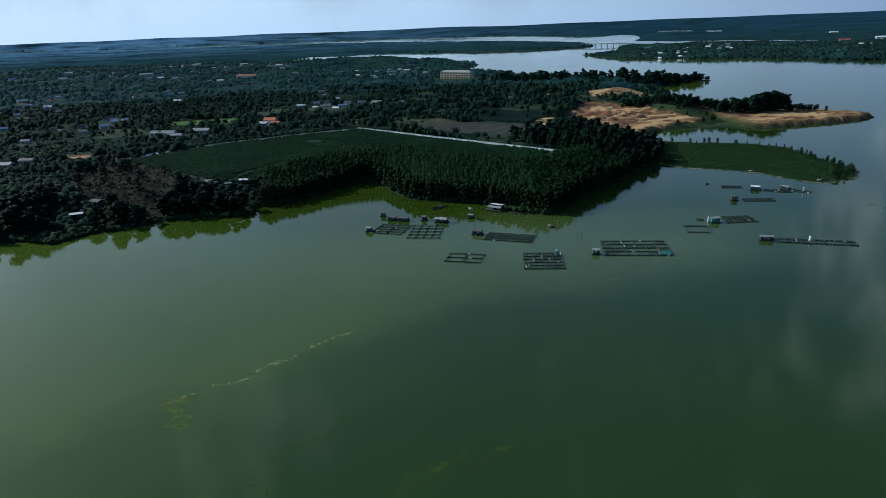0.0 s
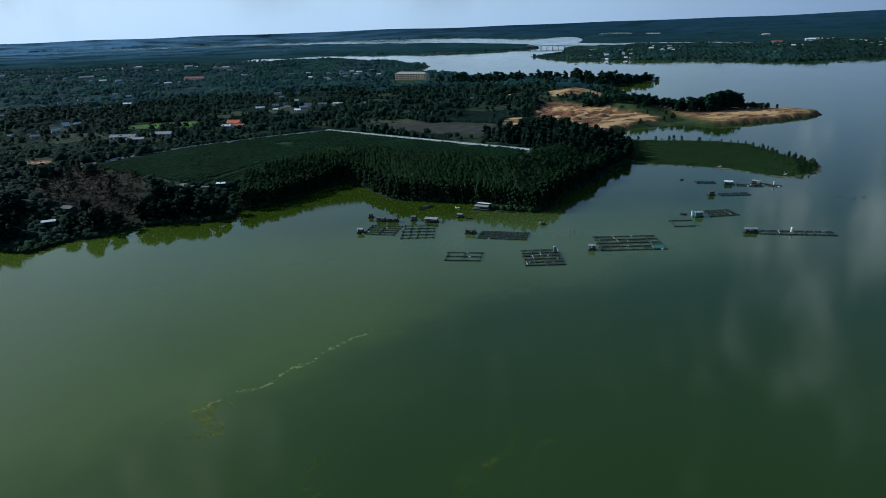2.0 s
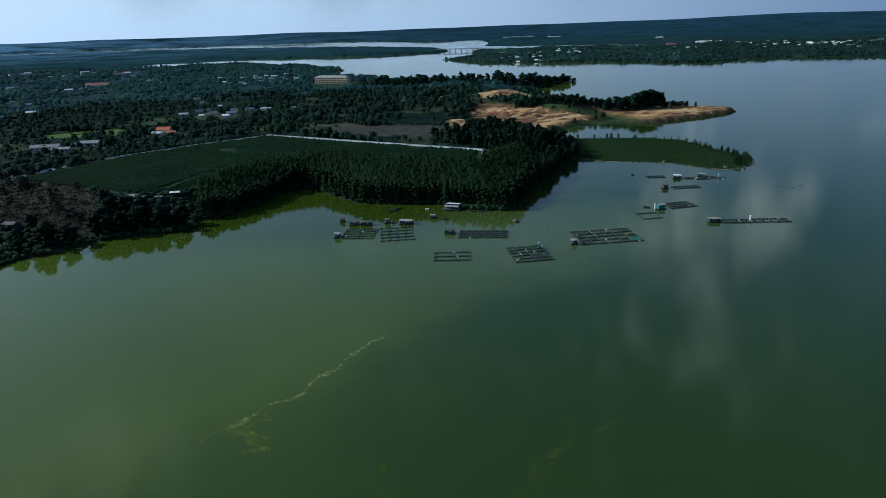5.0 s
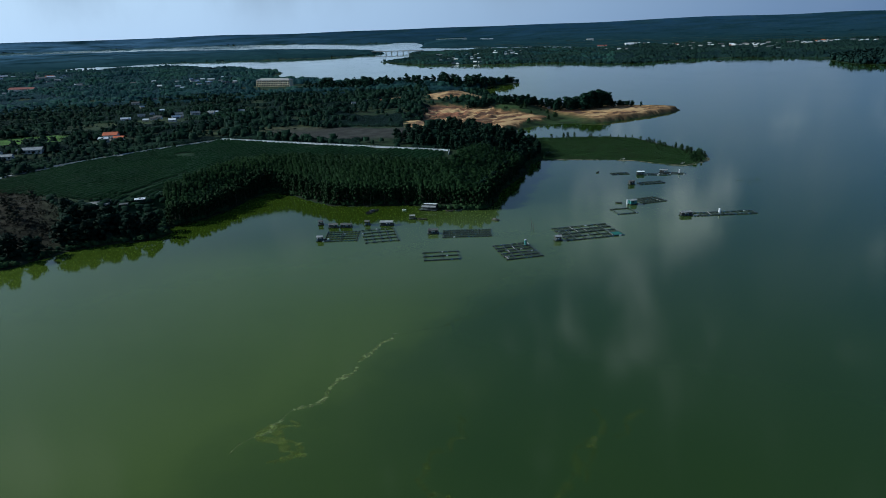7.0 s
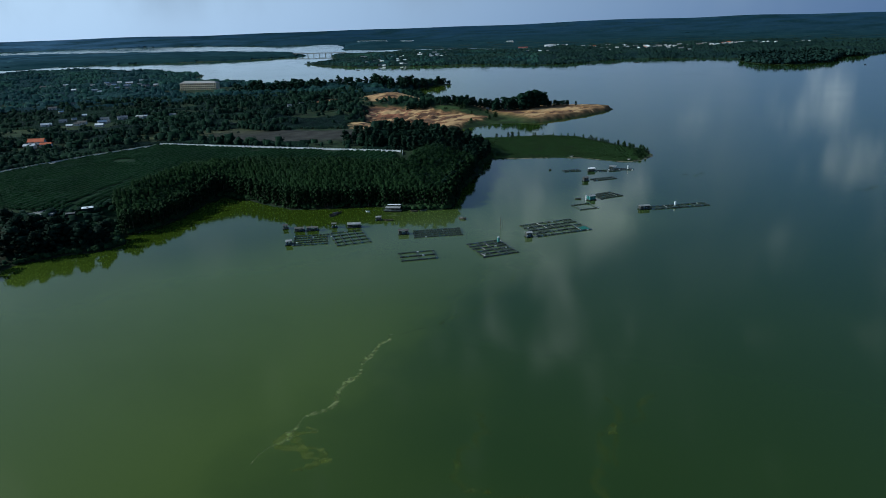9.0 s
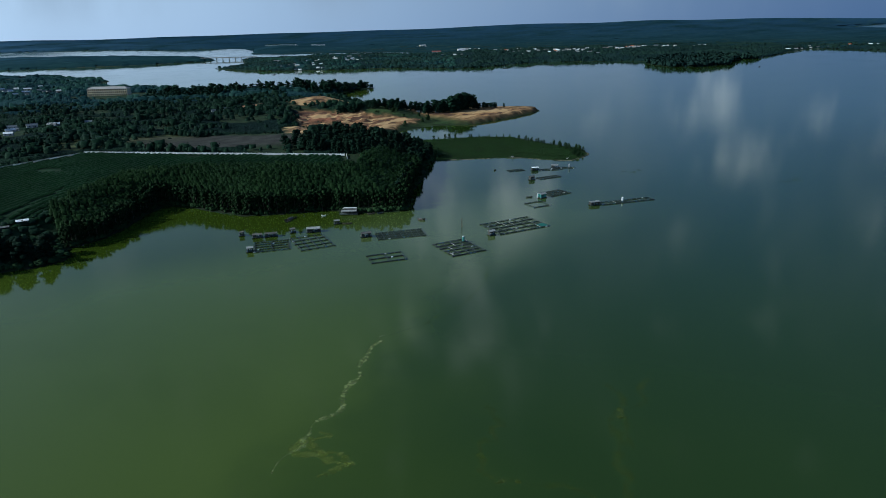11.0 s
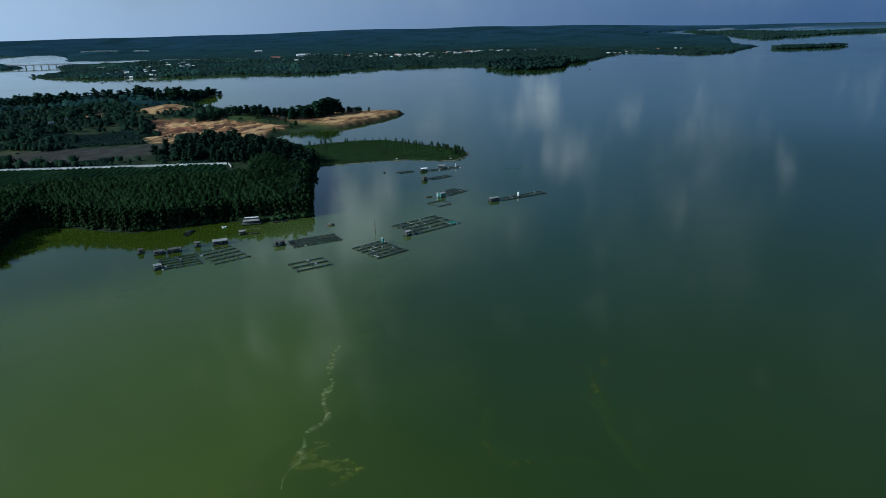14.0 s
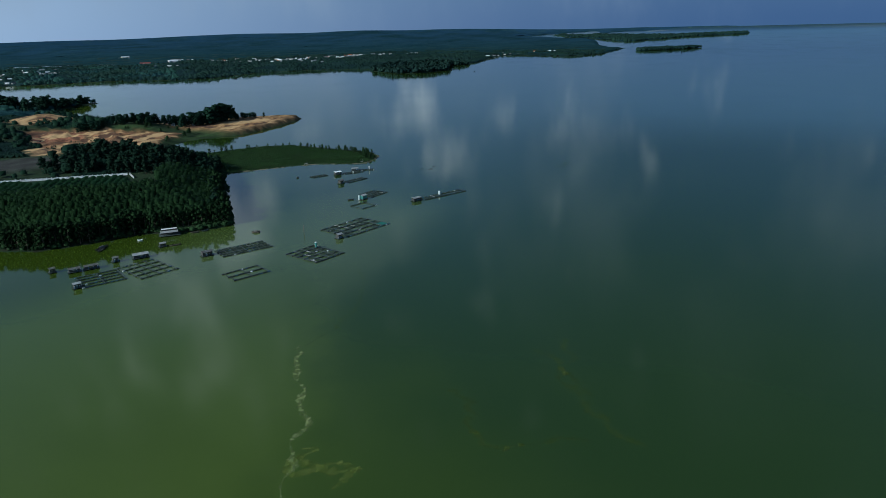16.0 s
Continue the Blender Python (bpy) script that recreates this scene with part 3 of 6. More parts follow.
P_ISLET, P_SPIT = smooth_line(ISLET), smooth_line(SPIT)
P_EAST = smooth_line(EAST_A + EAST_B, 2)
P_WSPIT, P_FISLE = smooth_line(WOODED_SPIT), smooth_line(FAR_ISLE)


def by_inlet(x, y):
    """1 on the low open ground about the far inlets, 0 away from them."""
    out = np.zeros(np.shape(x))
    for q in INLETS:
        c = q.mean(0)
        near = np.hypot(x - c[0], y - c[1]) < 1000
        if near.any():
            out[near] = np.maximum(out[near], step(-330, -120, inland(q, x[near], y[near])))
    return out


def shore_jag(x, y):
    near = step(2500, 600, np.hypot(x - EYE_O[0], y - EYE_O[1]))
    return (1.1 * waves(x, y, 17, 3) + 0.7 * waves(x, y, 6, 4)) * near


PLATEAU = np.array([(5, 645), (150, 478), (122, 446), (80, 462), (30, 505), (-20, 495), (-80, 500), (-172, 530), (-105, 590)], float)


def land(x, y):
    """Height over the lake's level (negative: lake bed), and inland metres on the main land."""
    x, y = np.asarray(x, float), np.asarray(y, float)
    j = shore_jag(x, y)
    dm = inland(P_MAIN, x, y) + j
    top = 12.5 - 6 * step(700, 1100, y) + 1.6 * waves(x, y, 330, 5) + 3.0 * step(120, 400, dm) * waves(x, y, 600, 8)
    steep = 78 - 30 * step(-120, -50, x) * step(235, 185, x) * step(560, 500, y)
    hm = np.where(dm > 0, 0.35 + top * step(-8, steep, dm) ** 1.1 - top * step(-8, steep, 0 * dm) ** 1.1 + 0.3 * waves(x, y, 30, 6) * step(3, 20, dm), dm * 0.12)
    di = inland(P_ISLET, x, y) + j
    hi = np.where(di > 0, 0.15 + 0.9 * step(0, 25, di) + 0.2 * waves(x, y, 20, 9), di * 0.12)
    ds = inland(P_SPIT, x, y) + j
    hs = np.where(ds > 0, 0.3 + 3.0 * step(1.0, 3.5, ds + 1.8 * waves(x, y, 9, 15)) * step(330, 385, x) + 0.5 * step(0, 8, ds) + (0.5 * waves(x, y, 45, 10) + 0.6 * waves(x, y, 11, 12)) * step(2, 14, ds), ds * 0.12)
    pit = step(-14, 4, inland(QUARRY, x, y)) * (dm > 0)
    hm = hm * (1 - pit) + (5.0 + 0.028 * (y - 640)) * pit
    flat = step(-45, -3, inland(PLATEAU, x, y)) * (dm > 0)
    hm = hm * (1 - flat) + (12.6 - 0.008 * (x + 20)) * flat
    h = np.maximum(np.maximum(hm, hi), hs)
    # dug heaps behind the inlet
    heap = np.exp(-(((x - 325) / 45) ** 2 + ((y - 825) / 28) ** 2)) * 8 + np.exp(-(((x - 268) / 50) ** 2 + ((y - 690) / 60) ** 2)) * (0.6 + 1.3 * waves(x, y, 30, 13) + 1.1 * np.tanh(4 * waves(x, y, 17, 16)) + 0.7 * np.tanh(4 * waves(x + 0.5 * y, y, 9, 17)))
    h = h + heap * step(5, 30, np.maximum(dm, ds))
    open_ = by_inlet(x, y)
    h = np.where((dm > 0) & (y > 2000), h * (1 - 0.85 * open_), h)
    for poly, hh in ((P_EAST, 9), (P_WSPIT, 5), (P_FISLE, 5)):
        de = inland(poly, x, y)
        low = 1 - 0.85 * step(55, 80, np.degrees(np.arctan2(x - EYE_O[0], y - EYE_O[1])))
        h = np.maximum(h, np.where(de > 0, 0.4 + hh * low * (1 - 0.9 * open_) * step(0, 160, de) * (1 + 0.5 * waves(x, y, 900, 14)), np.maximum(de * 0.12, -6)))
    for q in INLETS:
        c = q.mean(0)
        near = np.hypot(x - c[0], y - c[1]) < 500
        if near.any():
            d = inland(q, x[near], y[near])
            h[near] = np.where(d > 0, np.minimum(h[near], -0.12 * d), h[near])
    return np.maximum(h, -6), dm, di, ds


def ridge(x, y, r):
    """Low hills that close the eastern woods."""
    az = np.degrees(np.arctan2(x - EYE_O[0], y - EYE_O[1]))
    return 17 * step(3300, 4700, r) * step(28, 58, az) * step(75, 60, az) * (1 + 0.12 * waves(az, az * 0, 9, 91))


def ground_z(x, y):
    x, y = np.asarray(x, float), np.asarray(y, float)
    h = land(x, y)[0]
    r = np.hypot(x - EYE_O[0], y - EYE_O[1])
    return h + sheet_z(r) + np.where(h > 0, ridge(x, y, r), 0)


def gz(x, y):
    return float(ground_z(np.array([x]), np.array([y]))[0])


def blob(x, y, cx, cy, rx, ry, turn=0.0, edge=0.35, seed=1):
    """1 inside an uneven oval field, 0 outside."""
    c, s = math.cos(radians(turn)), math.sin(radians(turn))
    u, v = ((x - cx) * c + (y - cy) * s) / rx, (-(x - cx) * s + (y - cy) * c) / ry
    return step(1 + edge, 1 - edge, np.hypot(u, v) + 0.22 * waves(x, y, max(rx, ry), seed))


QUARRY = np.array([(271, 768), (302, 725), (323, 658), (338, 628), (286, 609), (249, 586), (222, 564), (200, 588), (202, 650), (222, 690)], float)
LEDGE = np.array([(173, 627), (192, 635), (195, 611), (165, 569), (161, 596)], float)
DUNE = np.array([(292, 848), (351, 875), (376, 827), (345, 770), (323, 792), (282, 793)], float)
RED_PIT = np.array([(205, 832), (245, 880), (275, 890), (270, 847), (247, 814)], float)
# the walled plantation, corner by corner
FIELD = np.array([(5, 632), (142, 470), (106, 418), (70, 400), (-60, 410), (-100, 450), (-172, 522), (-105, 583), (-52, 610)], float)


def covers(x, y, dm, di, ds):
    """Bare earth, grass and litter on the ground by plan, with haze tinted into the far ground."""
    col = np.empty(x.shape + (3,))
    col[:] = (0.02, 0.037, 0.016)
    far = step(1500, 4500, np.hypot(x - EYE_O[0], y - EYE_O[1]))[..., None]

    def lay(mask, c):
        mk = mask[..., None]
        col[:] = col * (1 - mk) + np.array(c) * mk
    lay(step(0, 6, inland(FIELD, x, y)), (0.011, 0.034, 0.013))
    lay(blob(x, y, -150, 745, 36, 34, 20), (0.065, 0.14, 0.02))
    lay(blob(x, y, -250, 608, 18, 20), (0.11, 0.17, 0.03))
    lay(blob(x, y, 100, 610, 38, 75, 40, 0.2, 3), (0.04, 0.04, 0.036))
    lay(blob(x, y, -215, 560, 11, 9), (0.36, 0.2, 0.11))
    ragged = 5 * waves(x, y, 22, 61) + 3 * waves(x, y, 9, 62)
    lay(step(-5, 5, inland(RED_PIT, x, y) + ragged), (0.3, 0.12, 0.07))
    cut = step(-4, 4, inland(QUARRY, x, y) + ragged)
    lay(cut, (0.32, 0.17, 0.075))
    lay(cut * np.clip(0.9 * waves(x, y + 0.6 * x, 16, 63) * waves(x, y, 40, 64) + 0.35, 0, 0.85), (0.2, 0.1, 0.055))
    lay(step(-3, 3, inland(LEDGE, x, y) + ragged) * 0.75, (0.38, 0.23, 0.11))
    lay(step(-5, 5, inland(DUNE, x, y) + ragged), (0.36, 0.21, 0.095))
    lay(cut * blob(x, y, 262, 715, 34, 40, 0, 0.5, 9) * 0.8, (0.3, 0.12, 0.07))
    lay(step(1, 4, ds) * step(340, 380, x) * np.clip(waves(x, y, 12, 66), 0, 0.7), (0.22, 0.12, 0.06))
    lay(step(1, 4, ds) * step(340, 380, x), (0.32, 0.185, 0.08))
    lay(step(0.3, 1.5, ds) * step(17, 10, ds) * step(340, 380, x) * step(650, 620, y) * np.clip(0.7 + 0.6 * waves(x, y, 14, 67), 0, 0.9), (0.075, 0.055, 0.03))
    lay(step(1, 4, ds) * step(385, 350, x) * step(-2, -8, inland(QUARRY, x, y)) * step(270, 290, x), (0.032, 0.056, 0.018))
    lay(step(0, 3, di) * step(195, 215, x), (0.02, 0.046, 0.013))
    lay(step(2.5, 0.5, np.where(di > 0, di, 9.0)) * step(205, 215, x) * step(500, 440, y) * 0.6, (0.3, 0.27, 0.2))
    lay(blob(x, y, -150, 462, 30, 72, 22, 0.4, 13), (0.034, 0.03, 0.02))
    lay(step(3.5, 0.5, np.where(dm > 0, dm, 9.0)) * step(260, 220, x), (0.02, 0.022, 0.014))
    lay(blob(x, y, 60, 690, 60, 40, 0, 0.4, 11) * 0.5, (0.09, 0.1, 0.04))
    lay(np.clip(waves(x, y, 260, 21) - 0.55, 0, 1) * step(650, 800, y) * step(1400, 1100, y), (0.055, 0.08, 0.025))
    # distance haze painted into the ground: far cover fades to blue
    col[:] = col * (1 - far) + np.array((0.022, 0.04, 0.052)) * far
    return col


def build_ground():
    az = np.radians(np.concatenate([np.arange(-36, 100, 0.22), [100, 104, 110]]))
    rs = [150.0]
    while rs[-1] < 4790:
        rs.append(rs[-1] + max(3.2, (rs[-1] - 350) * 0.0135))
    rs[-1] = 4790
    rs = np.array(rs)
    R, A = np.meshgrid(rs, az, indexing="ij")
    x, y = EYE_O[0] + R * np.sin(A), EYE_O[1] + R * np.cos(A)
    h, dm, di, ds = land(x, y)
    z = h + sheet_z(R) + np.where(h > 0, ridge(x, y, R), 0)
    nr, na = R.shape
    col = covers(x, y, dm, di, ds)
    far_row = int(np.searchsorted(rs, 2600))

    def sheet(name, i0, i1, mat):
        me = bpy.data.meshes.new(name)
        n = i1 - i0
        me.vertices.add(n * na)
        me.vertices.foreach_set("co", np.stack([x, y, z], -1)[i0:i1].astype(np.float32).ravel())
        i, k = np.meshgrid(np.arange(n - 1), np.arange(na - 1), indexing="ij")
        q = (i * na + k).ravel()
        quads = np.stack([q, q + 1, q + na + 1, q + na], 1)[:, ::-1]
        quads = quads[h[i0:i1].ravel()[quads].max(1) > -5.9]
        me.loops.add(len(quads) * 4)
        me.loops.foreach_set("vertex_index", quads.astype(np.int32).ravel())
        me.polygons.add(len(quads))
        me.polygons.foreach_set("loop_start", np.arange(0, len(quads) * 4, 4, dtype=np.int32))
        me.polygons.foreach_set("loop_total", np.full(len(quads), 4, dtype=np.int32))
        me.polygons.foreach_set("use_smooth", np.ones(len(quads), bool))
        at = me.color_attributes.new("cover", 'FLOAT_COLOR', 'POINT')
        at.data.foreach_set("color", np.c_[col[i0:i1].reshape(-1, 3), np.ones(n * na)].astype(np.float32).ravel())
        me.update(calc_edges=True)
        me.materials.append(mat)
        return new(name, me)
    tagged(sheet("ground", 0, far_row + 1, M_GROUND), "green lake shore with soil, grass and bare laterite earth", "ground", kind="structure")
    tagged(sheet("backdrop", far_row, nr, M_HAZED_DISTANCE), "wooded land out to the horizon, tinted blue for haze", "backdrop", kind="structure")


def build_water():
    rs = np.concatenate([[0.5], np.arange(100, 2500, 200), np.arange(2500, 4801, 60)])
    na = 160
    bm = bmesh.new()
    rings = []
    for r in rs:
        z = float(sheet_z(r))
        rings.append([bm.verts.new((EYE_O[0] + r * math.sin(2 * math.pi * k / na), EYE_O[1] + r * math.cos(2 * math.pi * k / na), z)) for k in range(na)])
    for p, q in zip(rings, rings[1:]):
        for k in range(na):
            bm.faces.new((p[k], q[k], q[(k + 1) % na], p[(k + 1) % na])[::-1])
    bm.faces.new(rings[0][::-1])
    bm.normal_update()
    ob = part("water", bm, M_WATER, smooth=True)
    return tagged(ob, "calm murky green lake water with algae bloom", "water", kind="structure")


build_ground()
build_water()

# ================= trees and plants =================
MATURE = np.array([(-60, 405), (-55, 445), (-25, 476), (-5, 488), (28, 488), (62, 453), (95, 416), (115, 410), (134, 432), (150, 445), (186, 441), (150, 398), (103, 351), (71, 384), (29, 408), (12, 444), (-20, 411)], float)
DARKWOOD = np.array([(148, 442), (146, 474), (124, 530), (132, 545), (160, 528), (180, 556), (205, 540), (238, 542), (248, 530), (228, 482), (205, 452), (188, 443)], float)


def make_tree(name, label, height, spread, leaf_mat, lobes=9, count=26, leaf=0.9, low=0.35, group="", seed=1, category="tree", dry=False):
    """A tapered trunk with limbs and a ragged crown of leaf clumps."""
    g = np.random.default_rng(seed)
    root = thing(name, label, category, group=group)
    bm = bmesh.new()
    lean = g.normal(0, 0.03, 2) * height
    top = Vector((lean[0], lean[1], height * 0.75))
    mid = Vector((lean[0] * 0.3, lean[1] * 0.3, height * 0.38))
    r0 = 0.018 * height + 0.04
    add_tube(bm, (0, 0, -0.6), mid, r0 * 1.25, r0 * 0.8, 6)
    add_tube(bm, mid, top, r0 * 0.8, r0 * 0.25, 5)
    cs, rad = [], []
    for k in range(lobes):
        a = 2.4 * k + g.uniform(-0.4, 0.4)
        f = low + (1 - low) * (k + 0.7) / lobes
        w = spread * (0.95 - 0.6 * max(0, (f - 0.55) / 0.45)) * g.uniform(0.5, 0.95) * 0.72
        base = mid.lerp(top, min(1, max(0, (f - 0.38) / 0.37)) * 0.9)
        tip = Vector((lean[0] * f + w * math.cos(a), lean[1] * f + w * math.sin(a), height * min(f, 0.93)))
        add_tube(bm, base, tip, r0 * 0.3, r0 * 0.1, 3)
        cs.append(tip)
        rad.append((spread * g.uniform(0.36, 0.55), spread * g.uniform(0.36, 0.55), height * g.uniform(0.07, 0.12)))
    trunk_ob = part("trunk", bm, M_BARK, root, "grey-brown bark")
    q = leaves(np.array([tuple(c) for c in cs]), np.array(rad), count, np.full(lobes, leaf * 1.35), 0.8, 0.7, 0.35)
    me = raw_mesh("crown", q, leaf_mat)
    cr = new("crown", me)
    cr.parent = root
    return root


def plant(protos, spots, sizes, rng=RNG):
    """Set the first of each kind on its spot and copies on the rest."""
    zs = ground_z(spots[:, 0], spots[:, 1])
    used = set()
    for n, ((x, y), s) in enumerate(zip(spots, sizes)):
        p = protos[n % len(protos)]
        mt = Matrix.Translation((x, y, zs[n] - 0.05)) @ Matrix.Rotation(rng.uniform(0, 6.28), 4, 'Z') @ Matrix.Diagonal((s, s, s * rng.uniform(0.9, 1.12), 1))
        if n % len(protos) not in used:
            used.add(n % len(protos))
            p.matrix_basis = mt
        else:
            o = copy_thing(p, Matrix.Identity(4))
            o.matrix_basis = mt


def on_grid(x0, x1, y0, y1, dx, dy, turn, jitter):
    """Planting spots in rows."""
    c, s = math.cos(radians(turn)), math.sin(radians(turn))
    cx, cy, rad = (x0 + x1) / 2, (y0 + y1) / 2, math.hypot(x1 - x0, y1 - y0) / 2
    u, v = np.meshgrid(np.arange(-rad, rad, dx), np.arange(-rad, rad, dy))
    u, v = u.ravel() + RNG.normal(0, jitter, u.size), v.ravel() + RNG.normal(0, jitter, v.size)
    p = np.stack([cx + u * c - v * s, cy + u * s + v * c], 1)
    return p[(p[:, 0] > x0) & (p[:, 0] < x1) & (p[:, 1] > y0) & (p[:, 1] < y1)]


def stuff(name, label, category, spots, heights, spreads, count, leaf, mat, lift=0.58, tall=0.42, flat=0.35, core=0.62, up=0.35):
    z = ground_z(spots[:, 0], spots[:, 1])
    c = np.c_[spots, z + heights * lift]
    r = np.c_[spreads, spreads, heights * tall]
    ob = new(name, raw_mesh(name, leaves(c, r, count, leaf, flat, core, up), mat))
    return tagged(ob, label, category, kind="stuff")


# planted acacia wood along the bank: the outer rows one by one, the rest as one mass
spots = on_grid(-70, 200, 340, 500, 2.6, 3.0, -48, 0.35)
_, dm_, _, _ = land(spots[:, 0], spots[:, 1])
keep = ((inland(MATURE, spots[:, 0], spots[:, 1]) > -2.5) | ((dm_ < 30) & (spots[:, 0] > 8) & (spots[:, 0] < 60))) & (dm_ > 0.7) & (inland(P_ISLET, spots[:, 0], spots[:, 1]) < -2)
spots, dm_ = spots[keep], dm_[keep]
edge = dm_ < 7.5
edge_spots = spots[edge][:270]
acacias = [make_tree("acacia_tree", "slender dark green planted acacia tree on the lake bank", 10.2, 2.3, M_ACACIA, 10, 20, 0.55, 0.06, "planted acacias on the bank", 11 + k) for k in range(4)]
plant(acacias, edge_spots, RNG.uniform(0.85, 1.12, len(edge_spots)))
rest = np.concatenate([spots[~edge], spots[edge][270:]])
hts = RNG.uniform(8.6, 10.4, len(rest))
stuff("acacia_wood", "dense dark green planted acacia wood in rows", "wood", rest, hts, RNG.uniform(1.8, 2.5, len(rest)), 90, np.full(len(rest), 0.5), M_ACACIA, 0.6, 0.4, 0.6, 0.7, 0.5)

# thicket that hangs over the waterline
rim = np.concatenate([smooth_line(WEST_BANK, 1)[3:], np.array(CAPE[:10], float)])
tt = RNG.uniform(0, len(rim) - 1.01, 1500)
spots = rim[tt.astype(int)] * (1 - tt % 1)[:, None] + rim[tt.astype(int) + 1] * (tt % 1)[:, None] + RNG.normal(0, 2.2, (1500, 2))
dm_ = land(spots[:, 0], spots[:, 1])[1]
spots = spots[(dm_ > 0.1) & (dm_ < 4.0)]
hts = RNG.uniform(0.9, 3.2, len(spots))
stuff("shore_thicket", "dark green thicket hanging over the waterline", "thicket", spots, hts, 0.75 * hts, 16, 0.4 * hts, M_SHRUB, 0.4, 0.5)

# young trees in rows inside the wall
spots = on_grid(-180, 150, 400, 640, 1.7, 4.3, 40, 0.15)
keep = (inland(FIELD, spots[:, 0], spots[:, 1]) > 3) & (inland(MATURE, spots[:, 0], spots[:, 1]) < -2) & (waves(spots[:, 0], spots[:, 1], 70, 31) > -0.95) & (land(spots[:, 0], spots[:, 1])[1] > 30)
# a cart track runs up through the rows
track = np.array([(-88.0, 438.0), (-40.0, 496.0)])
run = np.clip(((spots - track[0]) @ (track[1] - track[0])) / ((track[1] - track[0]) ** 2).sum(), 0, 1)
keep &= np.linalg.norm(spots - track[0] - run[:, None] * (track[1] - track[0]), axis=1) > 2.0
spots = spots[keep]
hts = RNG.uniform(1.3, 2.0, len(spots)) * (1 + 0.25 * waves(spots[:, 0], spots[:, 1], 60, 32))
stuff("young_plantation", "low young green trees planted in straight rows", "plantation", spots, hts, 0.95 * hts, 14, np.full(len(spots), 0.5), M_YOUNG, 0.5, 0.45, 0.8, 0.75, 0.8)

# tall dark wood by the wall's end
spots = on_grid(115, 260, 435, 595, 7.0, 7.0, 20, 1.8)
_, dm_, _, _ = land(spots[:, 0], spots[:, 1])
spots = spots[(inland(DARKWOOD, spots[:, 0], spots[:, 1]) > -2) & (dm_ > 1.5)]
darks = [make_tree("broadleaf_tree", "tall dark broadleaf tree with a dense spreading crown", 12.5, 4.4, M_DARKLEAF, 11, 36, 1.0, 0.2, "broadleaf trees by the inlet", 31 + k) for k in range(3)]
plant(darks, spots[:200], RNG.uniform(0.5, 0.88, min(200, len(spots))))

# ragged taller trees that lean out over the cape's north-eastern shore
line = np.array([(112, 362), (129, 381), (150, 402), (176, 424), (192, 446), (206, 455)], float)
tt = RNG.uniform(0, len(line) - 1.01, 46)
spots = line[tt.astype(int)] * (1 - tt % 1)[:, None] + line[tt.astype(int) + 1] * (tt % 1)[:, None] + RNG.normal(0, 1.6, (46, 2)) + np.array([-2.0, 1.5])
spots = spots[land(spots[:, 0], spots[:, 1])[1] > 0.6]
edges = [make_tree("shore_tree", "dark ragged tree leaning over the cape's shore", 9.5, 3.0, M_DARKLEAF, 10, 34, 0.75, 0.12, "trees along the cape's shore", 41 + k) for k in range(3)]
plant(edges, spots, RNG.uniform(0.6, 1.25, len(spots)))

# mixed trees on the western bank
spots = on_grid(-430, -62, 340, 560, 7.2, 7.2, 12, 4.5)
_, dm_, _, _ = land(spots[:, 0], spots[:, 1])
ok = (dm_ > 3) & (inland(FIELD, spots[:, 0], spots[:, 1]) < -3) & (blob(spots[:, 0], spots[:, 1], -212, 560, 22, 22) < 0.4) & (blob(spots[:, 0], spots[:, 1], -250, 608, 18, 20) < 0.4)
ok &= ~((np.abs(spots[:, 0] + 157) < 9) & (spots[:, 1] < 392)) & (np.hypot(spots[:, 0] + 155, spots[:, 1] - 405) > 13) & (np.hypot(spots[:, 0] + 74, spots[:, 1] - 440) > 10)
ok &= blob(spots[:, 0], spots[:, 1], -250, 533, 20, 12) < 0.4
ok &= ~((spots[:, 0] > -98) & (spots[:, 1] > 425)) | (RNG.uniform(size=len(spots)) < 0.25)
spots, dm_ = spots[ok], dm_[ok]
dry_hill = blob(spots[:, 0], spots[:, 1], -150, 462, 28, 68, 22) > 0.5
banks = [make_tree("bank_tree", "dark green broadleaf tree on the lake bank", 10.5, 4.8, M_DARKLEAF, 11, 34, 0.95, 0.15, "trees on the western bank", 51 + k) for k in range(3)]
bank_spots = spots[~dry_hill][:230]
plant(banks, bank_spots, np.clip(0.85 + 0.35 * waves(bank_spots[:, 0], bank_spots[:, 1], 60, 57) + RNG.normal(0, 0.18, len(bank_spots)), 0.4, 1.5))
drys = [make_tree("leafless_tree", "thin brown half-bare tree on a dry slope", 7.5, 3.2, M_DRY, 9, 30, 0.62, 0.2, "dry trees on the slope", 61 + k) for k in range(3)]
dry_spots = spots[dry_hill][::4]
plant(drys, dry_spots, RNG.uniform(0.6, 1.1, len(dry_spots)))
s2 = on_grid(-430, -45, 340, 620, 4.2, 4.2, 30, 1.4)
_, dm_, _, _ = land(s2[:, 0], s2[:, 1])
s2 = s2[(dm_ > 1.0) & ((inland(FIELD, s2[:, 0], s2[:, 1]) < -2) | ((s2[:, 1] < 446) & (inland(MATURE, s2[:, 0], s2[:, 1]) < -3))) & (blob(s2[:, 0], s2[:, 1], -150, 462, 30, 70, 22) < 0.5) & (blob(s2[:, 0], s2[:, 1], -212, 560, 22, 22) < 0.4)]
hts = RNG.uniform(1.2, 3.6, len(s2))
stuff("bank_scrub", "dark green scrub and bushes under the bank trees", "scrub", s2, hts, 0.95 * hts, 9, 0.42 * hts, M_DARKLEAF, 0.45, 0.5, 1.0, 0.8, 0.6)
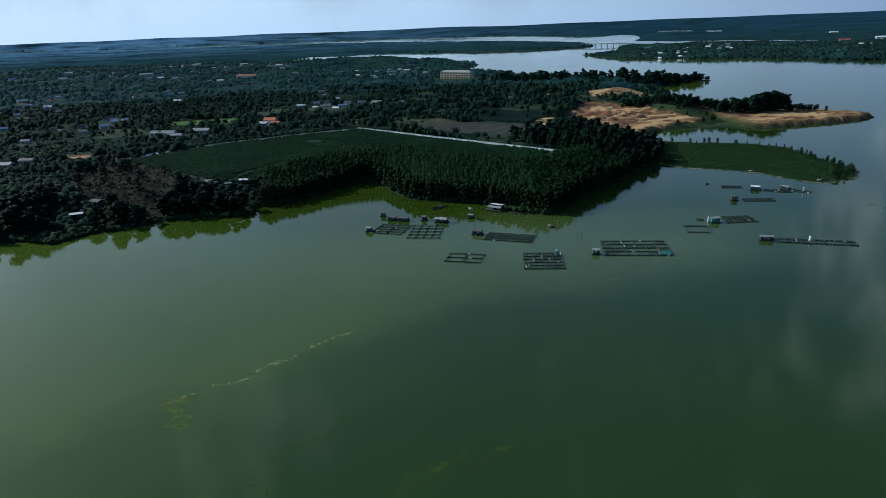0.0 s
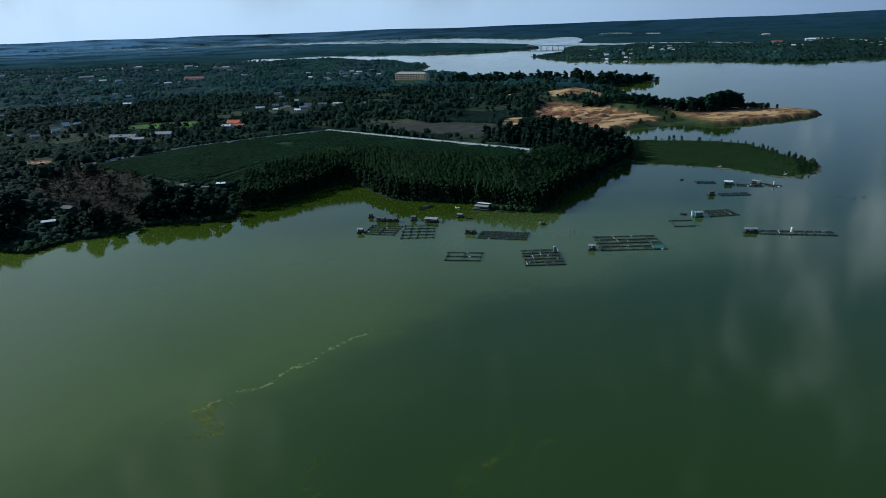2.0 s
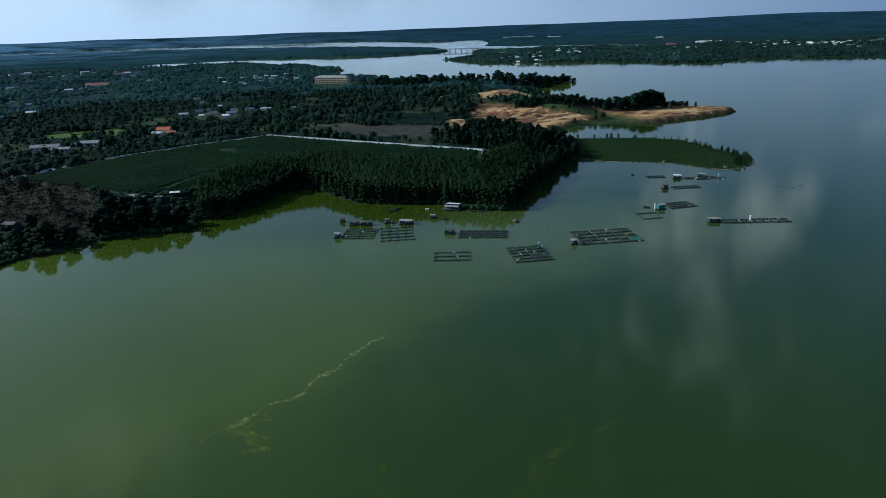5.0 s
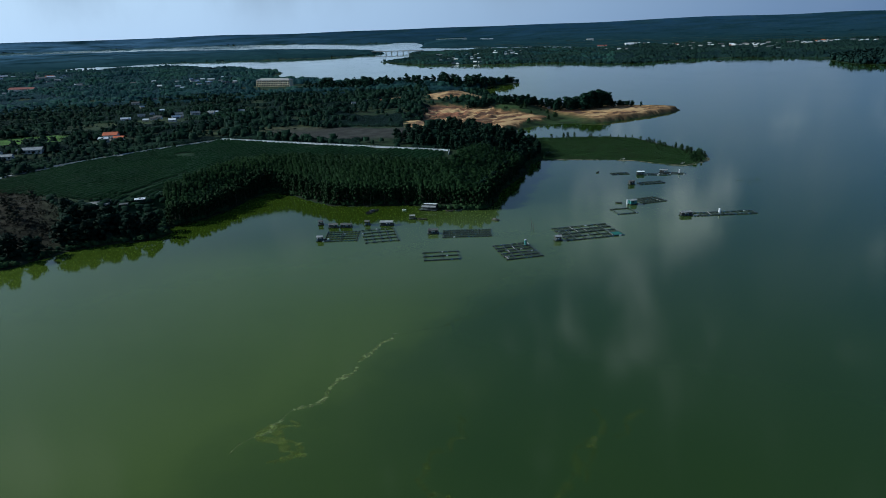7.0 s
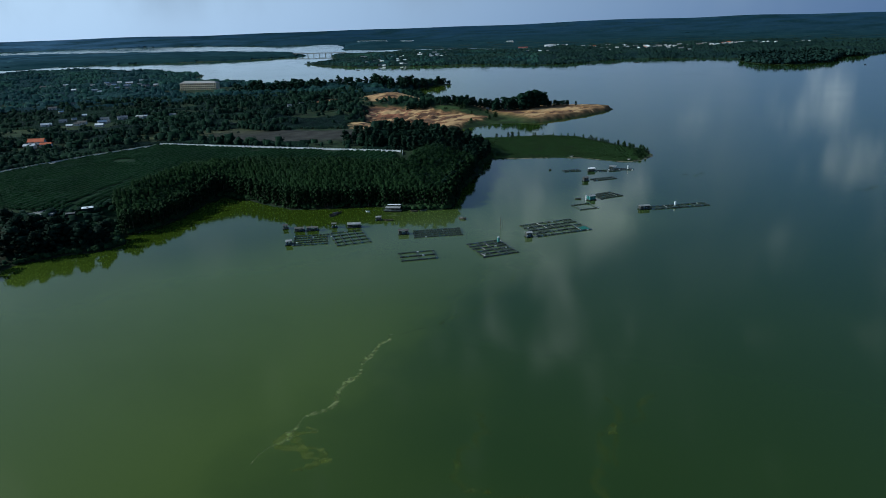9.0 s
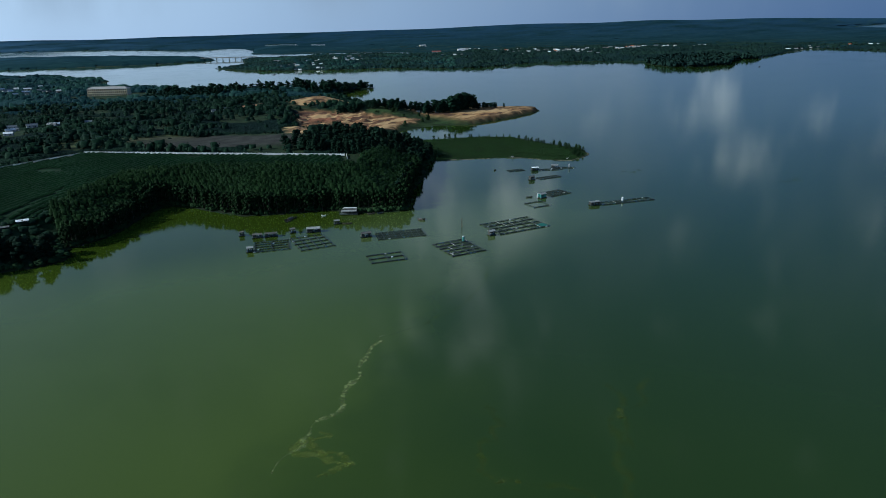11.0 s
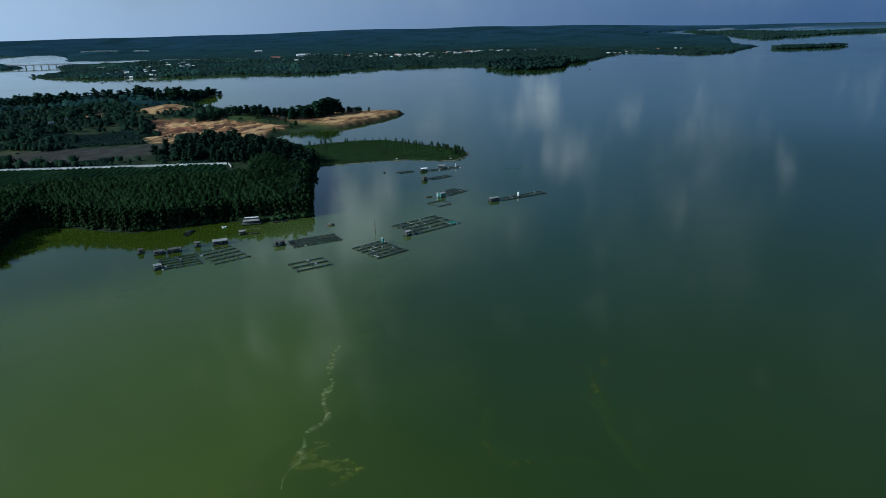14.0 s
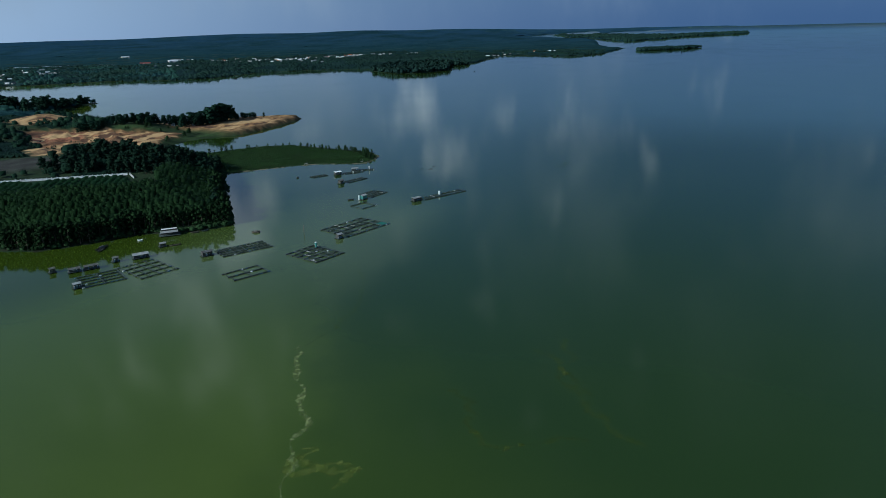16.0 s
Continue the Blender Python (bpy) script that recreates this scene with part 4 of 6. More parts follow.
s3 = on_grid(-230, -85, 370, 560, 2.7, 2.7, 30, 1.2)
_, dm_, _, _ = land(s3[:, 0], s3[:, 1])
s3 = s3[(dm_ > 1.0) & (blob(s3[:, 0], s3[:, 1], -150, 462, 30, 70, 22) >= 0.5)]
hts = RNG.uniform(0.6, 2.2, len(s3))
stuff("dry_scrub", "brown dry scrub on the slope", "scrub", s3, hts, 0.9 * hts, 14, 0.45 * hts, M_DRY, 0.45, 0.5, 1.3, 0.0)

# low islet: grass, bushes along its far shore and at its tip
spots = on_grid(185, 340, 365, 565, 1.35, 1.35, 15, 0.5)
_, _, di_, _ = land(spots[:, 0], spots[:, 1])
spots = spots[(di_ > 0.8) & (spots[:, 0] > 200) & (waves(spots[:, 0], spots[:, 1], 16, 42) + 0.5 * waves(spots[:, 0], spots[:, 1], 5, 43) > -0.8)]
hts = RNG.uniform(0.3, 0.9, len(spots)) * (1 + 0.6 * waves(spots[:, 0], spots[:, 1], 35, 41))
hts = np.clip(hts, 0.12, 1.7)
stuff("tall_grass", "bright green tall grass covering the low islet", "grass", spots, hts, np.full(len(spots), 1.1), 6, np.full(len(spots), 0.6), M_GRASS, 0.5, 0.5, 1.4, 0.0, 0.85)
shrubs = [make_tree("shore_shrub", "small dark shrub at the water's edge of the islet", 4.2, 1.4, M_SHRUB, 8, 26, 0.5, 0.02, "shrubs on the islet", 71 + k, "shrub") for k in range(3)]
rim = smooth_line(ISLET, 6)
_, dm_, di_, _ = land(rim[:, 0], rim[:, 1])
north = rim[(rim[:, 1] > 488) & (rim[:, 0] > 255)]
north = north[RNG.uniform(size=len(north)) < 0.42]
tip = rim[(rim[:, 0] > 295) & (rim[:, 1] < 470)]
cen = np.array([285.0, 455.0])
north = north + (cen - north) * 0.03 + RNG.normal(0, 1.8, north.shape)
tip = np.repeat(tip, 2, 0)
tip = tip + (cen - tip) * RNG.uniform(0.03, 0.16, (len(tip), 1)) + RNG.normal(0, 1.5, tip.shape)
sh = np.concatenate([north, tip])
plant(shrubs, sh, np.where(np.arange(len(sh)) < len(north), RNG.uniform(0.4, 1.15, len(sh)), RNG.uniform(0.45, 1.0, len(sh))))

# trees on the bare spit and the northern cape
line = np.array([(300, 712), (336, 689), (359, 680), (384, 660), (406, 650), (426, 652), (446, 645), (464, 638)], float)
tt = RNG.uniform(-0.6, len(line) - 1.01, 135).clip(0)
base = line[tt.astype(int)] * (1 - tt % 1)[:, None] + line[tt.astype(int) + 1] * (tt % 1)[:, None]
spots = base + RNG.normal(0, 1, base.shape) * np.where(tt < 3.2, 6.0, 5.0)[:, None] + np.array([3, 7])
hh, _, _, ds_ = land(spots[:, 0], spots[:, 1])
spots, tt = spots[hh > 0.3], tt[hh > 0.3]
spits = [make_tree("spit_tree", "dark broadleaf tree behind the bare earth spit", 14.0, 5.6, M_WOODS, 10, 30, 1.25, 0.12, "trees on the spit", 81 + k) for k in range(3)]
size = np.interp(tt, [0, 2, 3.0, 4.2, 5.2, 5.8, 7], [0.6, 0.7, 0.75, 1.25, 1.2, 0.45, 0.35]) * RNG.uniform(0.8, 1.15, len(tt))
plant(spits, spots, size)
strip = np.stack([RNG.uniform(285, 352, 40), RNG.uniform(602, 692, 40)], 1)
strip = strip[(land(strip[:, 0], strip[:, 1])[3] > 1.5) & (inland(QUARRY, strip[:, 0], strip[:, 1]) < -2)][:16]
bushes = [make_tree("strip_bush", "small dark bush on the grassy strip by the inlet", 4.6, 2.4, M_SHRUB, 8, 24, 0.7, 0.05, "bushes on the grassy strip", 86 + k, "bush") for k in range(2)]
plant(bushes, strip, RNG.uniform(0.5, 1.1, len(strip)))
line = np.array([(230, 1120), (296, 1107), (371, 1060), (442, 1020), (500, 1045), (562, 1052)], float)
tt = RNG.uniform(0, len(line) - 1.01, 120)
base = line[tt.astype(int)] * (1 - tt % 1)[:, None] + line[tt.astype(int) + 1] * (tt % 1)[:, None]
spots = base + RNG.normal(0, 1, base.shape) * np.interp(tt, [0, 3, 5], [26, 22, 6])[:, None]
hh, _, _, _ = land(spots[:, 0], spots[:, 1])
spots, tt = spots[hh > 0.2], tt[hh > 0.2]
capes = [make_tree("cape_tree", "tall dark broadleaf tree on the northern cape", 14.0, 6.5, M_WOODS, 9, 24, 1.7, 0.12, "trees on the northern cape", 91 + k) for k in range(3)]
plant(capes, spots, np.interp(tt, [0, 3.5, 5], [0.95, 1.0, 0.5]) * RNG.uniform(0.7, 1.25, len(tt)))


def wood_spots(n, r0, r1, a0=-33, a1=99, seed=3):
    g = np.random.default_rng(seed)
    a, r = np.radians(g.uniform(a0, a1, n)), np.sqrt(g.uniform(r0 ** 2, r1 ** 2, n))
    return np.stack([EYE_O[0] + r * np.sin(a), EYE_O[1] + r * np.cos(a)], 1)


OPEN = [(-150, 745, 36, 36, 20), (100, 610, 36, 72, 40), (-212, 560, 18, 18, 0), (-250, 608, 18, 20, 0), (195, 1250, 60, 30, -35), (180, 1205, 60, 40, -35), (-82, 688, 22, 16, 0), (-158, 640, 36, 15, 0), (-250, 536, 22, 12, 0)]


def wooded(p, clear=True):
    h, dm, di, ds = land(p[:, 0], p[:, 1])
    ok = (h > 0.5) & (inland(FIELD, p[:, 0], p[:, 1]) < -5) & (di < -4) & ((ds < -3) | (p[:, 0] < 275))
    for poly in (QUARRY, LEDGE, DUNE, RED_PIT):
        ok &= inland(poly, p[:, 0], p[:, 1]) < -1
    for cx, cy, rx, ry, tn in OPEN:
        ok &= blob(p[:, 0], p[:, 1], cx, cy, rx, ry, tn) < 0.4
    return ok


# village roofs: x, y, long side
V_NORTH = [(-960, 2138, 44), (-900, 2140, 20), (-853, 1920, 26), (-699, 1837, 34), (-631, 1811, 30), (-580, 1838, 24), (-538, 1808, 16), (-481, 1768, 52), (-413, 1624, 24), (-377, 1600, 22), (-557, 2212, 40), (-484, 2215, 46), (-452, 2220, 30), (-393, 1884, 18), (-253, 1436, 22), (-203, 1917, 40), (-185, 1959, 30), (-166, 1832, 22)]
V_MID = [(-504, 1153, 24), (-476, 1114, 18), (-427, 1052, 20), (-471, 1209, 16), (-366, 1155, 12), (-344, 1181, 16), (-251, 1060, 20), (-245, 1092, 12), (-279, 1208, 14), (-419, 936, 12), (-378, 961, 12), (-269, 804, 14), (-253, 744, 14), (-260, 708, 14), (-287, 726, 10), (-360, 766, 18), (-44, 904, 14), (-29, 863, 16), (-18, 815, 14), (13, 876, 18), (30, 867, 14), (-42, 1066, 18), (-60, 880, 12), (-5, 858, 10)]
V_SHORE = [(47, 1395, 16), (88, 1515, 20), (125, 1528, 22), (139, 1418, 14), (110, 1470, 14), (196, 842, 9), (215, 851, 10), (-190, 1990, 30), (-330, 1990, 22), (-620, 1990, 26), (-760, 2050, 30), (-300, 2120, 34), (-120, 1660, 20), (-20, 1600, 18), (388, 662, 7), (372, 676, 6)]
V_EAST = [(888, 2024, 26), (901, 1811, 14), (997, 1863, 20), (999, 1765, 14), (800, 1738, 16), (1736, 2125, 44), (1601, 1643, 18), (1684, 1640, 22), (1655, 1566, 18), (1698, 1553, 16), (1784, 1548, 18), (1832, 1512, 20), (1841, 1448, 16), (1928, 1462, 18), (1726, 1927, 22), (1696, 1839, 18), (722, 1640, 14), (760, 1652, 12), (1100, 1945, 18), (1041, 1836, 16), (1834, 2491, 40), (1764, 2141, 50), (1836, 1907, 18), (1791, 1789, 20)]
V_EAST_FAR = [(1706, 1619, 18), (1741, 1599, 16), (1664, 1494, 14), (1594, 1387, 22), (1888, 1531, 20), (2013, 1531, 18), (2007, 1478, 16), (2048, 1456, 20), (1390, 1771, 16), (1419, 1950, 18), (2120, 1010, 16), (2250, 1000, 14), (2400, 900, 18), (2080, 1400, 14), (2150, 1330, 16), (1560, 1480, 14), (1480, 1560, 12), (820, 1640, 12), (850, 1700, 14)]
g_v = np.random.default_rng(12)
HOUSES = []
for rows in (V_NORTH, V_MID, V_SHORE, V_EAST, V_EAST_FAR):
    HOUSES += [(x, y, (0.7 if rows is V_EAST or rows is V_EAST_FAR else 0.58) * L) for x, y, L in rows]
    HOUSES += [(a + g_v.uniform(-40, 40), b + g_v.uniform(-55, 55), g_v.uniform(5, 9)) for a, b, c in (rows + rows if rows is V_NORTH or rows is V_MID else rows + rows + rows) if c > 13]
HOUSES = [h for h in HOUSES if gz(h[0], h[1]) > 0.4]


def near_house(x, y):
    """1 in the yards and paths before a house, 0 away from all."""
    out = np.zeros(x.shape)
    for hx, hy, L in HOUSES:
        off = 0.012 * math.hypot(EYE_O[0] - hx, EYE_O[1] - hy)
        reach = 60 + 3 * L + 4 * off
        at = (np.abs(x - hx) < reach) & (np.abs(y - hy) < reach)
        if not at.any():
            continue
        v = np.array([EYE_O[0] - hx, EYE_O[1] - hy])
        v /= np.linalg.norm(v)
        px, py = x[at] - hx, y[at] - hy
        u, w = px * v[0] + py * v[1] - 0.5 * L - 6, px * v[1] - py * v[0]
        out[at] = np.maximum(out[at], step(1.35, 0.7, np.hypot((u - off) / (12 + 0.8 * L + off), w / (3 + 0.6 * L))))
    return out


def canopy(name, label, r0, r1, a0, a1, grow, low, tall, rough, mat, seed, thin=-9.0, east=False):
    """The closed top of a wood: lumpy crowns side by side, down to the ground at its rims."""
    g = np.random.default_rng(seed)
    az = np.radians(np.arange(a0, a1, 0.25))
    rs = r0 * np.exp(np.arange(0, math.log(r1 / r0), grow))
    R, A = np.meshgrid(rs, az, indexing="ij")
    R = R * (1 + g.normal(0, grow * 0.3, R.shape))
    A = A + g.normal(0, radians(0.07), R.shape)
    x, y = EYE_O[0] + R * np.sin(A), EYE_O[1] + R * np.cos(A)
    p = np.stack([x.ravel(), y.ravel()], 1)
    h = land(p[:, 0], p[:, 1])[0]
    ok = (wooded(p) if not east else (h > 0.3) if east == 2 else (h > 0.35) & (inland(P_MAIN, p[:, 0], p[:, 1]) < 0)).reshape(R.shape)
    ok &= waves(x, y, 130, seed + 1) > thin
    soft = ok & np.roll(ok, 1, 0) & np.roll(ok, -1, 0) & np.roll(ok, 1, 1) & np.roll(ok, -1, 1)
    soft[[0, -1]] = False
    top = low + (tall - low) * np.clip(0.5 + 0.6 * waves(x, y, 110, seed + 2), 0, 1) + g.uniform(-1, 1, R.shape) * rough
    top = np.where(soft, np.maximum(top, 0.6), -0.3) * (1 - 0.9 * near_house(x, y)) * (1 - 0.75 * by_inlet(x, y))
    z = h.reshape(R.shape) + sheet_z(R) + ridge(x, y, R) + top
    nr, na = R.shape
    i, k = np.meshgrid(np.arange(nr - 1), np.arange(na - 1), indexing="ij")
    q = (i * na + k).ravel()
    quads = np.stack([q + na, q + na + 1, q + 1, q], 1)
    quads = quads[soft.ravel()[quads].any(1) & ok.ravel()[quads].all(1)]
    me = bpy.data.meshes.new(name)
    used, inv = np.unique(quads.ravel(), return_inverse=True)
    me.vertices.add(len(used))
    me.vertices.foreach_set("co", np.stack([x, y, z], -1).reshape(-1, 3)[used].astype(np.float32).ravel())
    me.loops.add(len(quads) * 4)
    me.loops.foreach_set("vertex_index", inv.astype(np.int32).ravel())
    me.polygons.add(len(quads))
    me.polygons.foreach_set("loop_start", np.arange(0, len(quads) * 4, 4, dtype=np.int32))
    me.polygons.foreach_set("loop_total", np.full(len(quads), 4, dtype=np.int32))
    me.polygons.foreach_set("use_smooth", np.ones(len(quads), bool))
    me.update(calc_edges=True)
    me.materials.append(mat)
    tagged(new(name, me), label, "wood", kind="stuff")


def tree_lines(p, seed):
    """High along hedgerows and in groves, low over the fields between them."""
    x, y = p[:, 0], p[:, 1]
    return waves(x * 0.55, y, 95, seed) + 0.6 * waves(x, y, 240, seed + 1) + 0.3 * waves(x, y, 40, seed + 2)


# woods behind the plantation
canopy("grove", "low dark groves and scrub behind the plantation", 500, 1090, -33, 40, 0.006, 0.5, 2.6, 0.6, M_NEARCANOPY, 71, -0.35)
p = wood_spots(26000, 420, 1080)
p = p[wooded(p) & (p[:, 1] > 500) & (near_house(p[:, 0], p[:, 1]) < 0.3)]
dens = tree_lines(p, 51) + RNG.normal(0, 0.45, len(p))
scrubby = (p[:, 0] > -20) & (p[:, 1] < 1000)
some = (dens > -0.5) & (~scrubby | (dens > 0.1))
p, dens = p[some], dens[some]
hts = np.clip(4.6 + 2.4 * np.clip(dens, -1, 1.6) + RNG.normal(0, 1.0, len(p)), 1.8, 11)
stuff("inland_wood", "dark green mixed trees and groves behind the plantation", "wood", p, hts, hts * RNG.uniform(0.45, 0.75, len(p)), 18, hts * 0.26, M_WOODS, 0.5, 0.5, 0.6, 0.7, 0.5)
canopy("distant_canopy", "closed dark green woods among village houses, tinted blue for haze", 1010, 2560, -33, 40, 0.0062, 0.8, 3.5, 0.8, M_HAZED_MIDCANOPY, 75, -0.8)
p = wood_spots(36000, 1040, 2500, -33, 40, 5)
p = p[wooded(p) & (near_house(p[:, 0], p[:, 1]) < 0.3) & (by_inlet(p[:, 0], p[:, 1]) < RNG.uniform(0.1, 1.4, len(p)))]
dens = tree_lines(p, 55) + RNG.normal(0, 0.4, len(p))
p, dens = p[dens > -0.15], dens[dens > -0.15]
hts = np.clip(5.2 + 2.6 * np.clip(dens, -1, 1.6) + RNG.normal(0, 1.0, len(p)), 2.2, 12)
stuff("distant_wood", "dark green distant trees among village houses, tinted blue for haze", "wood", p, hts, hts * RNG.uniform(0.55, 0.9, len(p)), 5, hts * 0.38, M_HAZED_MIDWOOD, 0.5, 0.5, 0.6, 0.8, 0.68)
canopy("east_shore_canopy", "closed dark wood on the far shore across the lake", 1280, 3200, 12, 99, 0.0062, 1.5, 4.0, 0.8, M_HAZED_FARCANOPY, 79, -9.0, True)
p = wood_spots(34000, 1300, 2700, 12, 99, 6)
h_, dm_, _, _ = land(p[:, 0], p[:, 1])
p = p[(h_ > 0.45) & (dm_ < 0) & (near_house(p[:, 0], p[:, 1]) < 0.3) & (by_inlet(p[:, 0], p[:, 1]) < RNG.uniform(0.1, 1.4, len(p)))]
dens = tree_lines(p, 58) + RNG.normal(0, 0.4, len(p))
e_ = inland(P_EAST, p[:, 0], p[:, 1])
some = (dens > -0.35) | ((e_ > 0) & (e_ < 30) & (dens > -0.8))
p, dens = p[some], dens[some]
hts = np.clip(6 + 2.4 * np.clip(dens, -1, 1.6) + RNG.normal(0, 1.1, len(p)), 2.5, 12) * (1 - 0.6 * by_inlet(p[:, 0], p[:, 1]))
stuff("east_shore_wood", "dark wooded far shore across the lake", "wood", p, hts, hts * RNG.uniform(0.55, 0.9, len(p)), 5, hts * 0.4, M_HAZED_FARWOOD, 0.5, 0.5, 0.6, 0.8, 0.78)
# thick dark grove on the wooded point
p = np.stack([RNG.uniform(1240, 1620, 1500), RNG.uniform(825, 1060, 1500)], 1)
h_, _, _, _ = land(p[:, 0], p[:, 1])
p = p[(h_ > 0.2) & (inland(P_EAST, p[:, 0], p[:, 1]) < 110)]
hts = RNG.uniform(9, 14, len(p))
stuff("point_grove", "dense dark grove on a wooded point of the far shore", "wood", p, hts, hts * 0.5, 14, hts * 0.4, M_HAZED_FARWOOD, 0.5, 0.5)
g_i = np.random.default_rng(9)
p = np.concatenate([np.stack([g_i.uniform(2480, 2810, 900), g_i.uniform(390, 620, 900)], 1), np.stack([g_i.uniform(3470, 4310, 5000), g_i.uniform(300, 1430, 5000)], 1)])
p = p[(inland(P_FISLE, p[:, 0], p[:, 1]) > 2) | (inland(P_WSPIT, p[:, 0], p[:, 1]) > 6)]
hts = RNG.uniform(7, 13, len(p))
stuff("isle_wood", "dark dense trees on the low isles far out in the lake", "wood", p, hts, hts * 0.8, 6, hts * 0.4, M_HAZED_FARWOOD, 0.5, 0.5, 0.6, 0.8, 0.6)
canopy("horizon_wood", "dark woods along the horizon, tinted blue for haze", 2460, 4650, -33, 99, 0.006, 1.5, 5.0, 1.0, M_HAZED_FARLAND, 83, -9.0, 2)

# ================= fish rafts and floating huts =================


def drum_mesh(mat):
    bm = bmesh.new()
    add_tube(bm, (-0.46, 0, 0.1), (0.46, 0, 0.1), 0.36, 0.36, 8)
    for s in (-0.25, 0.25):
        add_tube(bm, (s - 0.04, 0, 0.1), (s + 0.04, 0, 0.1), 0.385, 0.385, 8)
    return bm


def fish_raft(cx, cy, head, length, width, nx, ny, label, dense=0.0, greens=(), planks=0, seed=1, drum=M_DRUM, gap=1.8):
    """A moored raft of net cages: timber beams on float drums, with a net in each cage."""
    g = np.random.default_rng(seed)
    root = thing("fish_cage_raft", label, "fish raft", pose(cx, cy, 0, 0, 0, head), "fish rafts on the lake")
    ux, uy = np.linspace(-length / 2, length / 2, nx + 1), np.linspace(-width / 2, width / 2, ny + 1)
    for v in uy:
        bm = bmesh.new()
        w = g.normal(0, 0.07)
        add_box(bm, 0, v - 0.14, 0.36, length + 0.7, 0.09, 0.09, g.normal(0, 0.004), 0.02)
        add_box(bm, w, v + 0.14, 0.36, length + 0.5, 0.09, 0.09, g.normal(0, 0.004), 0)
        part("beam", bm, M_BAMBOO, root)
    for u in ux:
        bm = bmesh.new()
        add_box(bm, u - 0.12, 0, 0.45, 0.09, width + 0.6, 0.08, g.normal(0, 0.006), 0.02)
        add_box(bm, u + 0.13, 0, 0.45, 0.09, width + 0.4, 0.08, g.normal(0, 0.006), 0)
        part("cross_beam", bm, M_BAMBOO, root)
    first = {}
    for v in uy:
        k = max(2, int(round(length / gap)))
        for s in range(k + 1):
            x = -length / 2 + length * s / k + g.normal(0, 0.12)
            mt = Matrix.Translation((x, v + g.normal(0, 0.06), 0)) @ Matrix.Rotation(g.normal(0, 0.12), 4, 'Z')
            u = g.uniform()
            kind = 0 if u < 0.8 else (1 if u < 0.94 else 2)
            if kind not in first:
                m_, lab = ((drum, "black plastic float drum"), (M_BLUEDRUM, "faded blue plastic float drum"), (M_WHITE, "white plastic float drum"))[kind]
                first[kind] = part("float_drum", drum_mesh(m_), m_, root, lab)
                first[kind].matrix_basis = mt
            else:
                again(first[kind], root, mt)
    n = 0
    for i in range(nx):
        for j in range(ny):
            x0, x1, y0, y1 = ux[i] + 0.22, ux[i + 1] - 0.22, uy[j] + 0.25, uy[j + 1] - 0.25
            bm = bmesh.new()
            for xa, ya, xb, yb in ((x0, y0, x1, y0), (x1, y0, x1, y1), (x1, y1, x0, y1), (x0, y1, x0, y0)):
                add_box(bm, (xa + xb) / 2, (ya + yb) / 2, -0.2, max(abs(xb - xa), 0.04), max(abs(yb - ya), 0.04), 0.34)
            if g.uniform() < dense:
                for s in np.arange(x0 + 0.6, x1, 1.0):
                    add_box(bm, s, (y0 + y1) / 2, 0.38 + g.uniform(0, 0.05), 0.12, y1 - y0, 0.03)
                for s in np.arange(y0 + 0.6, y1, 1.0):
                    add_box(bm, (x0 + x1) / 2, s, 0.35 + g.uniform(0, 0.04), x1 - x0, 0.12, 0.03)
            part("net", bm, M_GREENNET if n in greens else M_NET, root, "green net" if n in greens else "")
            if n in greens:
                bm = bmesh.new()
                add_box(bm, (x0 + x1) / 2, (y0 + y1) / 2, 0.5, x1 - x0, y1 - y0, 0.05)
                part("net_cover", bm, M_GREENNET, root, "teal green net laid over a cage")
            n += 1
    for k in range(planks):
        bm = bmesh.new()
        i, j = g.integers(0, nx + 1), g.integers(0, ny)
        add_box(bm, ux[i] + g.normal(0, 0.5), (uy[j] + uy[j + 1]) / 2, 0.56, 0.3, abs(uy[1] - uy[0]) * 0.9, 0.05, g.normal(0, 0.05), 0.01)
        part("walk_plank", bm, M_CONC if k % 4 == 0 else M_BAMBOO, root, "weathered walking plank")
    return root


def ribbed(bm, prof, x0, x1, k, thick=0.07):
    """A bent sheet with ribs across its length, in one piece."""
    ring = [(a, b, 0) for a, b in prof] + [(a, b, -thick) for a, b in prof[::-1]]
    cols = []
    for s in range(2 * k + 1):
        up = 0.05 * (s % 2)
        cols.append([bm.verts.new((x0 + (x1 - x0) * s / (2 * k), a, b + d + up)) for a, b, d in ring])
    n = len(ring)
    for p, q in zip(cols, cols[1:]):
        for i in range(n):
            bm.faces.new((p[i], q[i], q[(i + 1) % n], p[(i + 1) % n]))
    bm.faces.new(cols[0])
    bm.faces.new(cols[-1][::-1])
    bmesh.ops.recalc_face_normals(bm, faces=bm.faces)


